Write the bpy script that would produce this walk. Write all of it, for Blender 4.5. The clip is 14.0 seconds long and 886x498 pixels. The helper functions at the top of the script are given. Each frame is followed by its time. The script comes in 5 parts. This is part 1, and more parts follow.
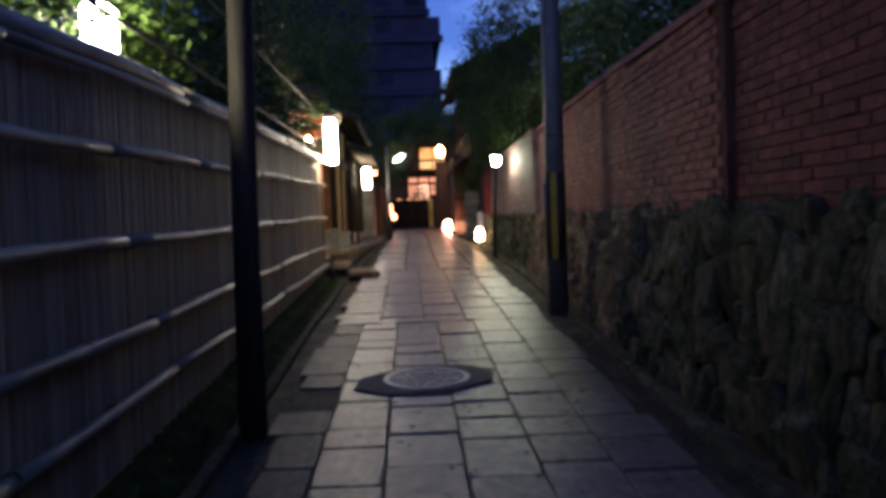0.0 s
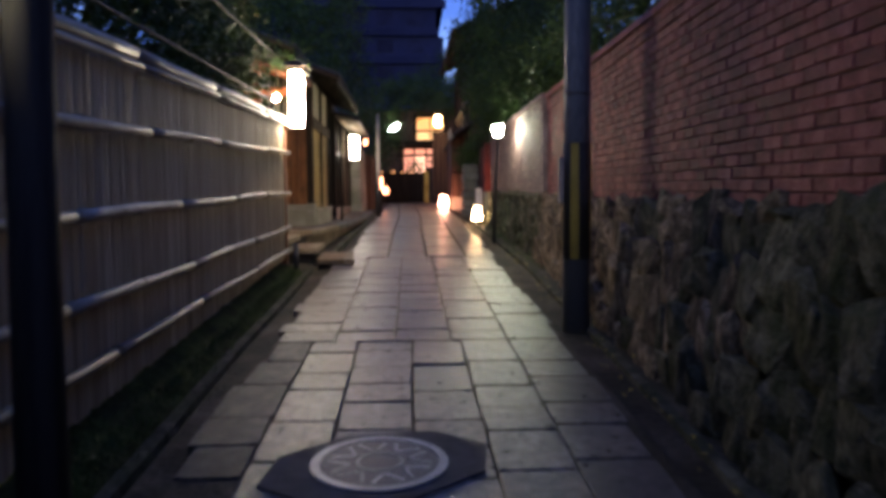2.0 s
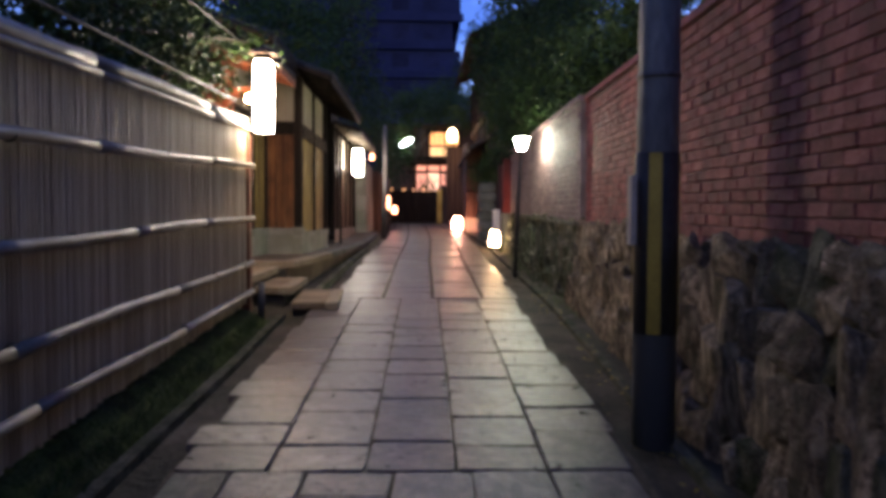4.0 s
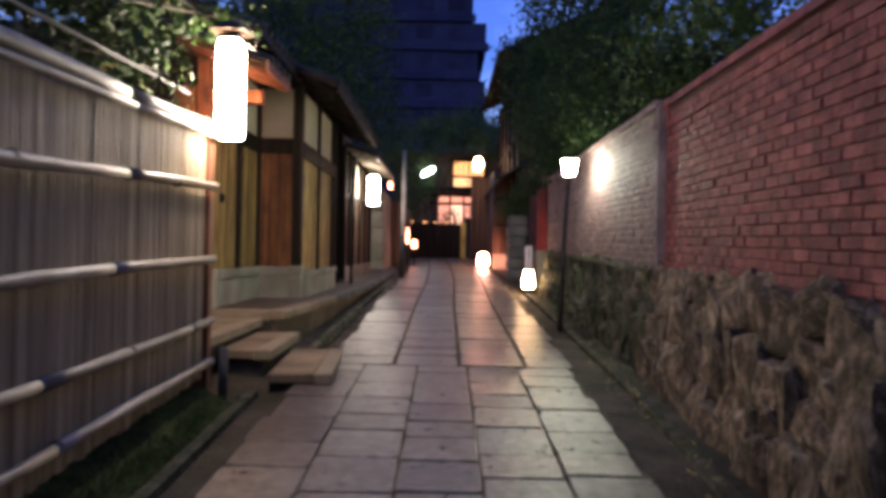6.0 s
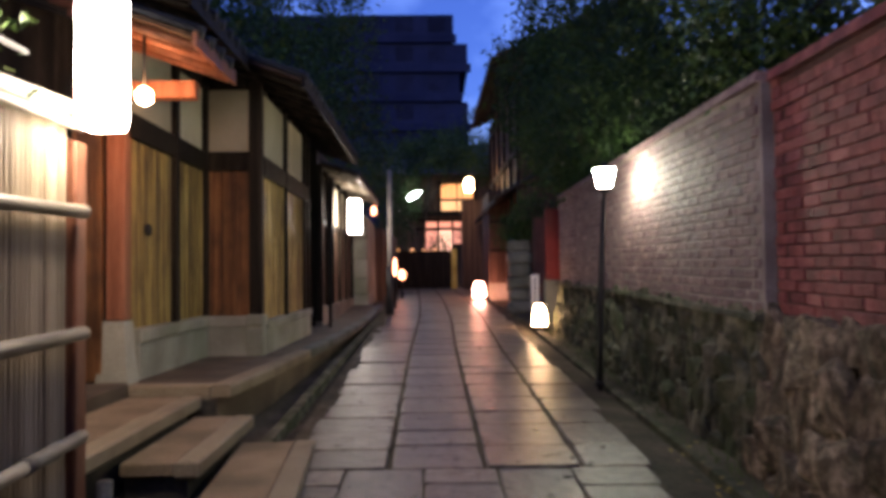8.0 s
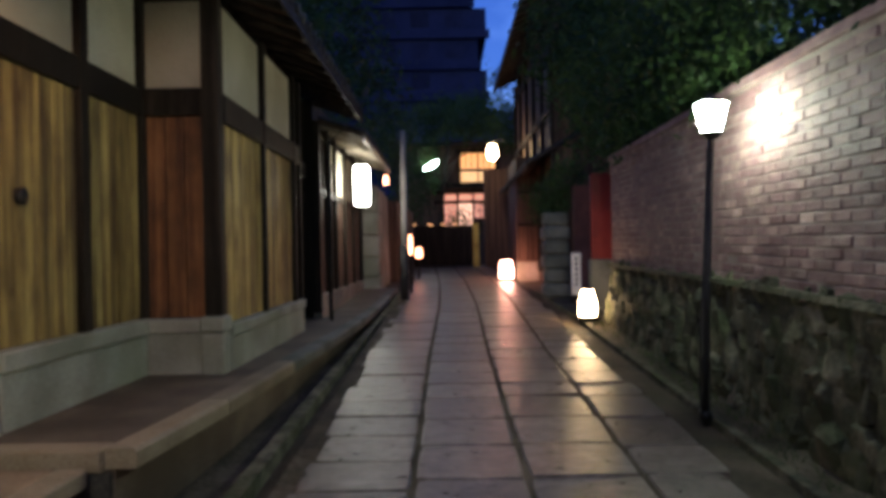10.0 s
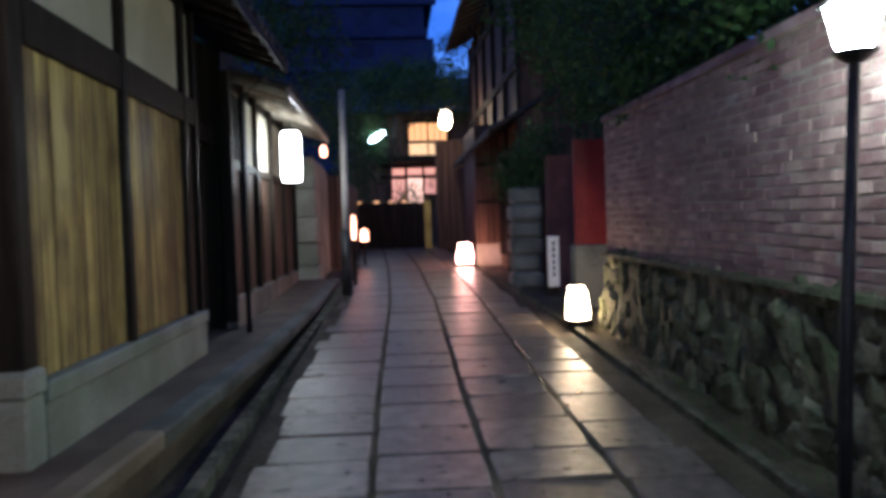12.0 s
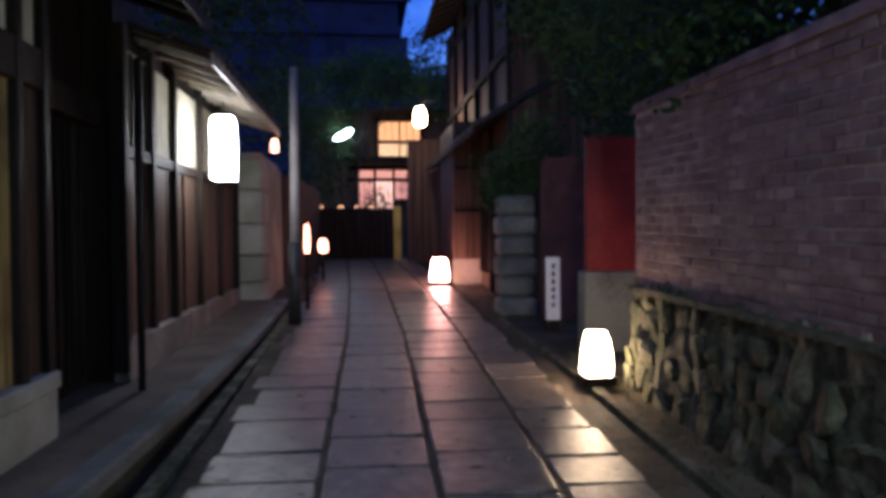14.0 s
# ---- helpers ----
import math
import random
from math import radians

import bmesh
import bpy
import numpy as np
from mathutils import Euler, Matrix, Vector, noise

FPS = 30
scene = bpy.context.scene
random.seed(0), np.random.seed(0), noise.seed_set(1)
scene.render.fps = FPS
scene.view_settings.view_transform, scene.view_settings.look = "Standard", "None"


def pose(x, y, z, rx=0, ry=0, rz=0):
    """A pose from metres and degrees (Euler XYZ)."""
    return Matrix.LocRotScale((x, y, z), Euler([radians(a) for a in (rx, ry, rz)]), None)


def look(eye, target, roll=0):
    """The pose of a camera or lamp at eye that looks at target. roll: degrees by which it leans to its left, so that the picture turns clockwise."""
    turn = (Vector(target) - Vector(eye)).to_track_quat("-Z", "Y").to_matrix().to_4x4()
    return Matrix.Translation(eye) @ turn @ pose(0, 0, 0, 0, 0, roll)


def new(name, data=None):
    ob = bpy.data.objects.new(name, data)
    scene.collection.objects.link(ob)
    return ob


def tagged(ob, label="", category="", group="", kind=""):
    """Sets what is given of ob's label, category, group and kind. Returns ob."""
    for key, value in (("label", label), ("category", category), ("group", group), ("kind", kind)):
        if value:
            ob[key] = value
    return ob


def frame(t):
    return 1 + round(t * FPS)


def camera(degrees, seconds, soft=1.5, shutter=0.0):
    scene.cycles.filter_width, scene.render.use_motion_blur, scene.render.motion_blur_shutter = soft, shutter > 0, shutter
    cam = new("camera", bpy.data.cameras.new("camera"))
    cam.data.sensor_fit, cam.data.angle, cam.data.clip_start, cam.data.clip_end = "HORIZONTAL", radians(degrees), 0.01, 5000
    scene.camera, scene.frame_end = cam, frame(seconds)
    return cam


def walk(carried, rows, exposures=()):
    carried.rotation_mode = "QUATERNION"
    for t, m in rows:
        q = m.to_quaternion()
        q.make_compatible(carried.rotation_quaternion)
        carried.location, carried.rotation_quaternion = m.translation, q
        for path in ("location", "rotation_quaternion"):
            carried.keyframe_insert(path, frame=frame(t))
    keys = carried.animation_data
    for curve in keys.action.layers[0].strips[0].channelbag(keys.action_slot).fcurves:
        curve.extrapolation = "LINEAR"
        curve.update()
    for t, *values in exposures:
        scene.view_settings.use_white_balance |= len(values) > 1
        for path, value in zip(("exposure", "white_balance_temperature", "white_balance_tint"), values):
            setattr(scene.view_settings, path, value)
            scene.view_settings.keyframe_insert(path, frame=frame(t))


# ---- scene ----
cam = camera(60.0, 14.0, soft=4.2, shutter=0.6)
PATH = [
    (0, (0.002, -0.007, 1.534), (0.086, 1.99, 1.475), -2.0),
    (0.5, (0.046, 0.473, 1.581), (0.112, 2.47, 1.495), -1.2),
    (1, (0.107, 1.024, 1.59), (0.152, 3.017, 1.438), -0.6),
    (1.5, (0.159, 1.562, 1.611), (0.251, 3.554, 1.46), -0.0),
    (2, (0.247, 2.264, 1.64), (0.334, 4.258, 1.511), -0.4),
    (4.5, (0.422, 5.297, 1.78), (0.449, 7.296, 1.722), 0.6),
    (5, (0.373, 5.853, 1.788), (0.376, 7.853, 1.771), 0.6),
    (5.5, (0.3, 6.389, 1.807), (0.297, 8.389, 1.813), 0.4),
    (6, (0.368, 7.072, 1.846), (0.361, 9.072, 1.846), 1.1),
    (6.5, (0.333, 7.723, 1.892), (0.39, 9.722, 1.902), 0.7),
    (7, (0.248, 8.303, 1.885), (0.298, 10.302, 1.931), -0.1),
    (7.2, (0.231, 8.517, 1.9), (0.282, 10.515, 1.98), -0.2),
    (9.5, (0.114, 11.2, 2.056), (0.106, 13.199, 2.077), -1.8),
    (10, (0.102, 11.837, 2.054), (0.09, 13.837, 2.056), -1.1),
    (10.5, (0.062, 12.441, 2.084), (0.108, 14.44, 2.027), -1.3),
    (11, (0.089, 13.027, 2.127), (0.16, 15.024, 2.054), -1.9),
    (11.5, (0.064, 13.634, 2.15), (0.159, 15.631, 2.088), -2.2),
    (12, (0.048, 14.198, 2.189), (0.172, 16.193, 2.123), -1.8),
    (12.5, (-0.016, 14.751, 2.214), (0.13, 16.745, 2.151), -2.1),
    (13, (0.023, 15.392, 2.256), (0.196, 17.385, 2.22), -0.7),
    (13.5, (0.093, 15.968, 2.283), (0.276, 17.96, 2.253), -0.4),
    (14, (0.144, 16.441, 2.308), (0.349, 18.43, 2.253), -0.4),
]
walk(cam, [(t, look(eye, target, roll)) for t, eye, target, roll in PATH],
     exposures=[(0.0, 0.52, 7500, 9), (1.5, 0.88, 7400, 11), (2.0, 0.84, 7400, 12), (4.5, 0.92, 7100, 15), (6.5, 0.86, 7100, 17), (9.5, 0.40, 6800, 13), (10.0, 0.35, 6400, 4), (11.0, 0.46, 5500, 0), (12.0, 0.50, 5350, 4), (13.0, 0.32, 5450, 10), (14.0, 0.33, 5500, 11)])

# brightness of the sky and of the lamps
SKY, PAPER, PAPER2, WARM, ROSE, COLD, STREET, GATE, GARDEN, ROOM, ROOM2 = 0.185, 54.0, 22.0, 36.0, 29.0, 215.0, 20.0, 160.0, 60.0, 1.0, 0.75
EAVE_Z = 3.95

# ---------------------------------------------------------------- light
world = bpy.data.worlds.new("dusk")
scene.world = world
world.use_nodes = True
wn, wl = world.node_tree.nodes, world.node_tree.links
sky = wn.new("ShaderNodeTexSky")
sky.sky_type, sky.sun_disc = "NISHITA", False
sky.sun_elevation, sky.sun_rotation = radians(5.0), radians(200)
tint = wn.new("ShaderNodeMix")
tint.data_type, tint.blend_type = "RGBA", "MULTIPLY"
tint.inputs[0].default_value = 1.0
wl.new(sky.outputs[0], tint.inputs[6])
tint.inputs[7].default_value = (0.20, 0.35, 1.15, 1)
# broken cloud over the dusk blue
wtc, wno, wra, wmx = wn.new("ShaderNodeTexCoord"), wn.new("ShaderNodeTexNoise"), wn.new("ShaderNodeValToRGB"), wn.new("ShaderNodeMix")
wno.inputs["Scale"].default_value, wno.inputs["Detail"].default_value = 7.0, 6.0
wl.new(wtc.outputs["Generated"], wno.inputs["Vector"])
wra.color_ramp.elements[0].position, wra.color_ramp.elements[1].position = 0.40, 0.66
wra.color_ramp.elements[0].color, wra.color_ramp.elements[1].color = (0.8, 0.85, 0.95, 1), (2.5, 2.0, 1.55, 1)
wmx.data_type, wmx.blend_type = "RGBA", "MULTIPLY"
wmx.inputs[0].default_value = 1.0
wl.new(wno.outputs["Fac"], wra.inputs[0])
wl.new(tint.outputs[2], wmx.inputs[6])
wl.new(wra.outputs[0], wmx.inputs[7])
wl.new(wmx.outputs[2], wn["Background"].inputs["Color"])
wn["Background"].inputs["Strength"].default_value = SKY


# ---------------------------------------------------------------- materials
def ramp_nodes(nt, a, b, c, fac, lo=0.36, hi=0.66):
    r = nt.nodes.new("ShaderNodeValToRGB")
    e = r.color_ramp.elements
    e[0].position, e[1].position = lo, hi
    e[0].color, e[1].color = (*a, 1), (*c, 1)
    m = e.new((lo + hi) / 2)
    m.color = (*b, 1)
    nt.links.new(fac, r.inputs[0])
    return r.outputs[0]


def surface(name, a, b, c, rough=0.7, rough_spread=0.15, big=1.5, fine=40.0, stretch=(1, 1, 1), bump=0.3, bump_scale=None,
            metal=0.0, per_piece=0.25, grime=None, grime_scale=0.8, grime_amount=0.5, depth=0.01, spec=0.3):
    """A worn surface: three colours laid by a broad noise, a fine grain over it, patches of grime, relief and uneven gloss."""
    m = bpy.data.materials.new(name)
    m.use_nodes = True
    nt = m.node_tree
    n, l = nt.nodes, nt.links
    p = n["Principled BSDF"]
    tc, oi = n.new("ShaderNodeTexCoord"), n.new("ShaderNodeObjectInfo")
    off = n.new("ShaderNodeVectorMath")
    off.operation = "MULTIPLY_ADD"
    l.new(oi.outputs["Random"], off.inputs[0])
    off.inputs[1].default_value = (37, 53, 71)
    l.new(tc.outputs["Object"], off.inputs[2])
    mp = n.new("ShaderNodeMapping")
    mp.inputs["Scale"].default_value = stretch
    l.new(off.outputs[0], mp.inputs[0])
    n1, n2, n3 = (n.new("ShaderNodeTexNoise") for _ in range(3))
    for node, sc, de in ((n1, big, 5), (n2, fine, 4), (n3, grime_scale, 6)):
        node.inputs["Scale"].default_value, node.inputs["Detail"].default_value = sc, de
        l.new(mp.outputs[0] if node is not n3 else off.outputs[0], node.inputs["Vector"])
    mixf = n.new("ShaderNodeMath")
    mixf.operation = "MULTIPLY_ADD"
    l.new(n2.outputs["Fac"], mixf.inputs[0])
    mixf.inputs[1].default_value = 0.45
    sub = n.new("ShaderNodeMath")
    sub.operation = "MULTIPLY_ADD"
    l.new(n1.outputs["Fac"], sub.inputs[0])
    sub.inputs[1].default_value, sub.inputs[2].default_value = 1.0, -0.22
    l.new(sub.outputs[0], mixf.inputs[2])
    col = ramp_nodes(nt, a, b, c, mixf.outputs[0])
    hsv = n.new("ShaderNodeHueSaturation")
    val = n.new("ShaderNodeMath")
    val.operation = "MULTIPLY_ADD"
    l.new(oi.outputs["Random"], val.inputs[0])
    val.inputs[1].default_value, val.inputs[2].default_value = 2 * per_piece, 1 - per_piece
    l.new(val.outputs[0], hsv.inputs["Value"])
    l.new(col, hsv.inputs["Color"])
    out = hsv.outputs[0]
    if grime:
        gm, gr = n.new("ShaderNodeMix"), n.new("ShaderNodeMapRange")
        gm.data_type = "RGBA"
        gr.inputs[1].default_value, gr.inputs[2].default_value = 0.42, 0.76
        gr.inputs[4].default_value = grime_amount
        l.new(n3.outputs["Fac"], gr.inputs[0])
        l.new(gr.outputs[0], gm.inputs[0])
        l.new(out, gm.inputs[6])
        gm.inputs[7].default_value = (*grime, 1)
        out = gm.outputs[2]
    l.new(out, p.inputs["Base Color"])
    rr = n.new("ShaderNodeMath")
    rr.operation = "MULTIPLY_ADD"
    l.new(n1.outputs["Fac"], rr.inputs[0])
    rr.inputs[1].default_value, rr.inputs[2].default_value = 2 * rough_spread, rough - rough_spread
    rr.use_clamp = True
    l.new(rr.outputs[0], p.inputs["Roughness"])
    p.inputs["Metallic"].default_value = metal
    p.inputs["Specular IOR Level"].default_value = spec
    if bump:
        n4, bp = n.new("ShaderNodeTexNoise"), n.new("ShaderNodeBump")
        n4.inputs["Scale"].default_value, n4.inputs["Detail"].default_value = bump_scale or fine, 6
        l.new(mp.outputs[0], n4.inputs["Vector"])
        l.new(n4.outputs["Fac"], bp.inputs["Height"])
        bp.inputs["Strength"].default_value, bp.inputs["Distance"].default_value = bump, depth
        l.new(bp.outputs[0], p.inputs["Normal"])
    return m


def glow(name, colour, strength):
    """Lit paper or glass: the light of the lamp inside comes through it."""
    m = bpy.data.materials.new(name)
    m.use_nodes = True
    n, l = m.node_tree.nodes, m.node_tree.links
    p = n["Principled BSDF"]
    p.inputs["Base Color"].default_value = (0.8, 0.75, 0.65, 1)
    p.inputs["Emission Color"].default_value = (*colour, 1)
    p.inputs["Emission Strength"].default_value = strength
    return m


M_SLAB = surface("granite_slab", (0.09, 0.07, 0.058), (0.142, 0.114, 0.094), (0.22, 0.183, 0.152), rough=0.31, rough_spread=0.10, big=6.0, fine=90,
                 spec=0.36, bump=0.5, bump_scale=30, per_piece=0.28, grime=(0.06, 0.05, 0.035), grime_scale=3.4, grime_amount=0.65, depth=0.012)
# moss colour, darkened further for the shade on the westmost row
M_SLAB_MOSS_DIM = surface("dim_mossy_granite_slab", (0.06, 0.054, 0.035), (0.095, 0.085, 0.06), (0.15, 0.135, 0.095), rough=0.5, rough_spread=0.1, big=5.0, fine=60,
                      spec=0.25, bump=0.5, bump_scale=24, per_piece=0.22, grime=(0.045, 0.048, 0.025), grime_scale=4.0, grime_amount=0.8, depth=0.02)
M_SOIL = surface("damp_soil", (0.032, 0.026, 0.018), (0.062, 0.05, 0.035), (0.11, 0.09, 0.064), spec=0.12, rough=0.75, big=2, fine=30, bump=0.8, bump_scale=20,
                 grime=(0.036, 0.042, 0.018), grime_scale=1.4, grime_amount=0.6, depth=0.03)
M_MOSS = surface("moss", (0.022, 0.034, 0.01), (0.05, 0.08, 0.02), (0.10, 0.135, 0.04), spec=0.08, rough=0.95, big=6, fine=45, bump=1.0, bump_scale=30, depth=0.06, grime=(0.03, 0.026, 0.018), grime_scale=3.0, grime_amount=0.8)
M_KERB = surface("kerb_stone", (0.10, 0.09, 0.075), (0.165, 0.15, 0.125), (0.24, 0.22, 0.19), rough=0.6, big=2, fine=50, bump=0.5, grime=(0.05, 0.06, 0.03),
                 grime_scale=1.5, grime_amount=0.7)
M_STONE = surface("field_stone", (0.065, 0.046, 0.03), (0.165, 0.12, 0.08), (0.35, 0.27, 0.19), rough=0.8, big=4, fine=24, bump=0.9, bump_scale=11,
                  per_piece=0.42, grime=(0.042, 0.05, 0.022), grime_scale=3.0, grime_amount=0.7, depth=0.04)
# moss, with the wall's weaker lamplight put into the darker colour
M_STONE_MOSS_DIM = surface("dim_mossy_field_stone", (0.045, 0.045, 0.033), (0.092, 0.088, 0.062), (0.165, 0.15, 0.108), spec=0.1, rough=0.85, big=4, fine=24, bump=1.0, bump_scale=11,
                       per_piece=0.3, grime=(0.04, 0.055, 0.022), grime_scale=2.2, grime_amount=0.85, depth=0.04)
M_MORTAR = surface("dark_mortar", (0.035, 0.033, 0.028), (0.06, 0.055, 0.045), (0.09, 0.08, 0.065), spec=0.1, rough=0.95, big=3, fine=60, bump=0.6)
M_BRICK = surface("red_brick", (0.145, 0.042, 0.04), (0.235, 0.07, 0.066), (0.33, 0.12, 0.108), rough=0.75, big=5, fine=70, bump=0.8, bump_scale=38,
                  per_piece=0.13, grime=(0.095, 0.043, 0.045), grime_scale=0.9, grime_amount=0.6)
M_BRICK_DARK = surface("darker_red_brick", (0.095, 0.03, 0.03), (0.165, 0.05, 0.05), (0.25, 0.085, 0.08), rough=0.8, big=5, fine=70, bump=0.8, bump_scale=38,
                      per_piece=0.26, grime=(0.055, 0.032, 0.03), grime_scale=0.9, grime_amount=0.75)
M_BRICK_GREY = surface("grey_brown_brick", (0.115, 0.066, 0.068), (0.18, 0.112, 0.108), (0.265, 0.185, 0.17), rough=0.75, big=4, fine=70, bump=0.7, bump_scale=45,
                       per_piece=0.3, grime=(0.10, 0.042, 0.05), grime_scale=1.1, grime_amount=0.85)
M_JOINT = surface("brick_joint", (0.07, 0.032, 0.03), (0.10, 0.045, 0.042), (0.135, 0.062, 0.056), rough=0.95, big=3, fine=60, bump=0.6, grime=(0.05, 0.03, 0.03))
M_JOINT_PALE = surface("pale_brick_joint", (0.16, 0.125, 0.115), (0.23, 0.185, 0.17), (0.30, 0.25, 0.235), rough=0.95, big=3, fine=60, bump=0.6, grime=(0.07, 0.045, 0.045), grime_amount=0.8)
M_BAMBOO = surface("weathered_bamboo_slat", (0.25, 0.185, 0.12), (0.43, 0.335, 0.225), (0.56, 0.45, 0.32), rough=0.65, big=2.5, fine=60, stretch=(3, 3, 0.12),
                   bump=0.5, per_piece=0.11, grime=(0.15, 0.115, 0.08), grime_scale=0.9, grime_amount=0.55)
M_RAIL = surface("bamboo_rail", (0.27, 0.225, 0.165), (0.42, 0.36, 0.28), (0.54, 0.48, 0.39), rough=0.5, big=3, fine=40, stretch=(1, 0.15, 1), bump=0.3,
                 grime=(0.11, 0.095, 0.06), grime_scale=2.2, grime_amount=0.75)
M_BOARD = surface("yellow_cedar_board", (0.12, 0.07, 0.022), (0.34, 0.235, 0.07), (0.52, 0.385, 0.135), rough=0.55, big=1.8, fine=30, stretch=(9, 9, 0.35), bump=0.6,
                  per_piece=0.30, grime=(0.075, 0.036, 0.014), grime_scale=2.6, grime_amount=0.9)
M_CEDAR = surface("red_cedar_board", (0.10, 0.036, 0.014), (0.25, 0.105, 0.04), (0.38, 0.18, 0.07), rough=0.55, big=1.6, fine=28, stretch=(9, 9, 0.35), bump=0.6,
                  per_piece=0.25, grime=(0.04, 0.018, 0.008), grime_scale=2.8, grime_amount=0.9)
M_DARKWOOD = surface("charred_wood", (0.011, 0.009, 0.007), (0.021, 0.016, 0.012), (0.038, 0.03, 0.023), spec=0.1, rough=0.6, big=2, fine=30, stretch=(6, 6, 0.3), bump=0.5, per_piece=0.25)
M_BROWN = surface("brown_stained_board", (0.05, 0.03, 0.021), (0.085, 0.052, 0.036), (0.13, 0.082, 0.056), spec=0.15, rough=0.6, big=2, fine=30, stretch=(6, 6, 0.3), bump=0.5, per_piece=0.3)
M_POST = surface("vermilion_brown_post", (0.15, 0.055, 0.03), (0.22, 0.082, 0.045), (0.29, 0.115, 0.065), rough=0.5, big=2, fine=30, stretch=(5, 5, 0.3), bump=0.3)
M_PLASTER = surface("ochre_plaster", (0.40, 0.36, 0.26), (0.50, 0.46, 0.34), (0.58, 0.54, 0.42), rough=0.9, big=1.2, fine=60, bump=0.2, grime=(0.33, 0.29, 0.2), grime_amount=0.5)
M_PLINTH = surface("pale_plinth_stone", (0.24, 0.235, 0.19), (0.33, 0.32, 0.26), (0.42, 0.41, 0.34), rough=0.75, big=1.6, fine=60, bump=0.35, per_piece=0.12,
                   grime=(0.13, 0.165, 0.085), grime_scale=1.1, grime_amount=0.6)
M_PLATFORM = surface("platform_gravel_mortar", (0.09, 0.065, 0.045), (0.14, 0.105, 0.075), (0.2, 0.155, 0.11), rough=0.75, big=2, fine=60, bump=0.6, grime=(0.06, 0.055, 0.035))
M_TILE = surface("roof_tile", (0.02, 0.02, 0.022), (0.034, 0.035, 0.038), (0.055, 0.056, 0.06), spec=0.15, rough=0.6, big=3, fine=40, bump=0.3)
M_POLE = surface("grey_steel_pole", (0.055, 0.068, 0.085), (0.085, 0.10, 0.125), (0.12, 0.14, 0.165), rough=0.5, big=2, fine=30, stretch=(1, 1, 0.3), bump=0.15, grime=(0.1, 0.1, 0.1))
M_WOODPOLE = surface("tarred_wood_pole", (0.02, 0.017, 0.014), (0.04, 0.034, 0.028), (0.07, 0.06, 0.05), rough=0.7, big=2, fine=30, stretch=(5, 5, 0.2), bump=0.7)
M_PALEPOLE = surface("pale_concrete_pole", (0.15, 0.135, 0.125), (0.21, 0.19, 0.175), (0.28, 0.255, 0.24), rough=0.8, big=2, fine=40, bump=0.2)
# yellow of warm lamplight on the post, carried by its base colour
M_OCHRE = surface("warm_lit_yellow_post", (0.36, 0.25, 0.05), (0.48, 0.35, 0.075), (0.58, 0.44, 0.11), rough=0.6, big=2, fine=40, bump=0.2)
M_BLACK = surface("black_paint", (0.012, 0.012, 0.012), (0.02, 0.02, 0.02), (0.035, 0.035, 0.035), rough=0.45, big=3, fine=40, bump=0.1)
M_YELLOW = surface("yellow_tape", (0.27, 0.19, 0.03), (0.36, 0.255, 0.04), (0.44, 0.32, 0.06), rough=0.5, big=3, fine=40, bump=0.1)
M_IRON = surface("cast_iron", (0.05, 0.05, 0.052), (0.085, 0.085, 0.088), (0.13, 0.13, 0.135), rough=0.5, big=6, fine=60, bump=0.4, metal=0.4)
M_RING = surface("worn_iron_ring", (0.2, 0.2, 0.2), (0.28, 0.28, 0.275), (0.36, 0.36, 0.35), rough=0.45, big=6, fine=60, bump=0.3, metal=0.3)
M_ASPHALT = surface("patch_asphalt", (0.045, 0.045, 0.044), (0.065, 0.064, 0.062), (0.09, 0.088, 0.085), rough=0.8, big=6, fine=90, bump=0.8)
M_RED = surface("red_lacquer_board", (0.10, 0.009, 0.009), (0.165, 0.014, 0.013), (0.225, 0.024, 0.02), rough=0.5, big=1.5, fine=30, bump=0.2)
M_WHITE = surface("white_board", (0.62, 0.6, 0.56), (0.7, 0.68, 0.64), (0.78, 0.76, 0.72), rough=0.6, big=3, fine=50, bump=0.1)
# the gate lamp's warm light is put into the tan of edging and treads
M_EDGE = surface("lamp_tan_edging_granite", (0.19, 0.15, 0.095), (0.28, 0.225, 0.15), (0.37, 0.31, 0.215), rough=0.65, big=2, fine=60, bump=0.4, per_piece=0.2, grime=(0.12, 0.10, 0.055), grime_scale=2.0, grime_amount=0.55)
M_TREAD = surface("lamp_tan_step_mortar", (0.17, 0.125, 0.075), (0.25, 0.185, 0.115), (0.33, 0.25, 0.16), rough=0.8, big=2, fine=70, bump=0.5, per_piece=0.15, grime=(0.11, 0.085, 0.045), grime_scale=2.2, grime_amount=0.5)
M_GATESTONE = surface("grey_gate_stone", (0.085, 0.09, 0.08), (0.14, 0.145, 0.13), (0.21, 0.21, 0.19), rough=0.8, big=2, fine=40, bump=0.6, per_piece=0.25, grime=(0.05, 0.065, 0.035), grime_amount=0.6)
# the dusk sky's blue is put into the tower's wall and window colours
M_FACADE = surface("dusk_blue_tower_tile", (0.014, 0.02, 0.058), (0.018, 0.026, 0.072), (0.024, 0.033, 0.088), spec=0.05, rough=0.9, big=0.3, fine=4, bump=0.1, per_piece=0.06)
M_WINDOW = surface("dusk_blue_window_glass", (0.010, 0.014, 0.04), (0.013, 0.018, 0.05), (0.017, 0.023, 0.062), spec=0.05, rough=0.6, rough_spread=0.1, big=1, fine=4, bump=0)
M_BARK = surface("bark", (0.03, 0.024, 0.018), (0.055, 0.044, 0.033), (0.085, 0.07, 0.052), rough=0.9, big=4, fine=30, stretch=(3, 3, 0.5), bump=1.0)
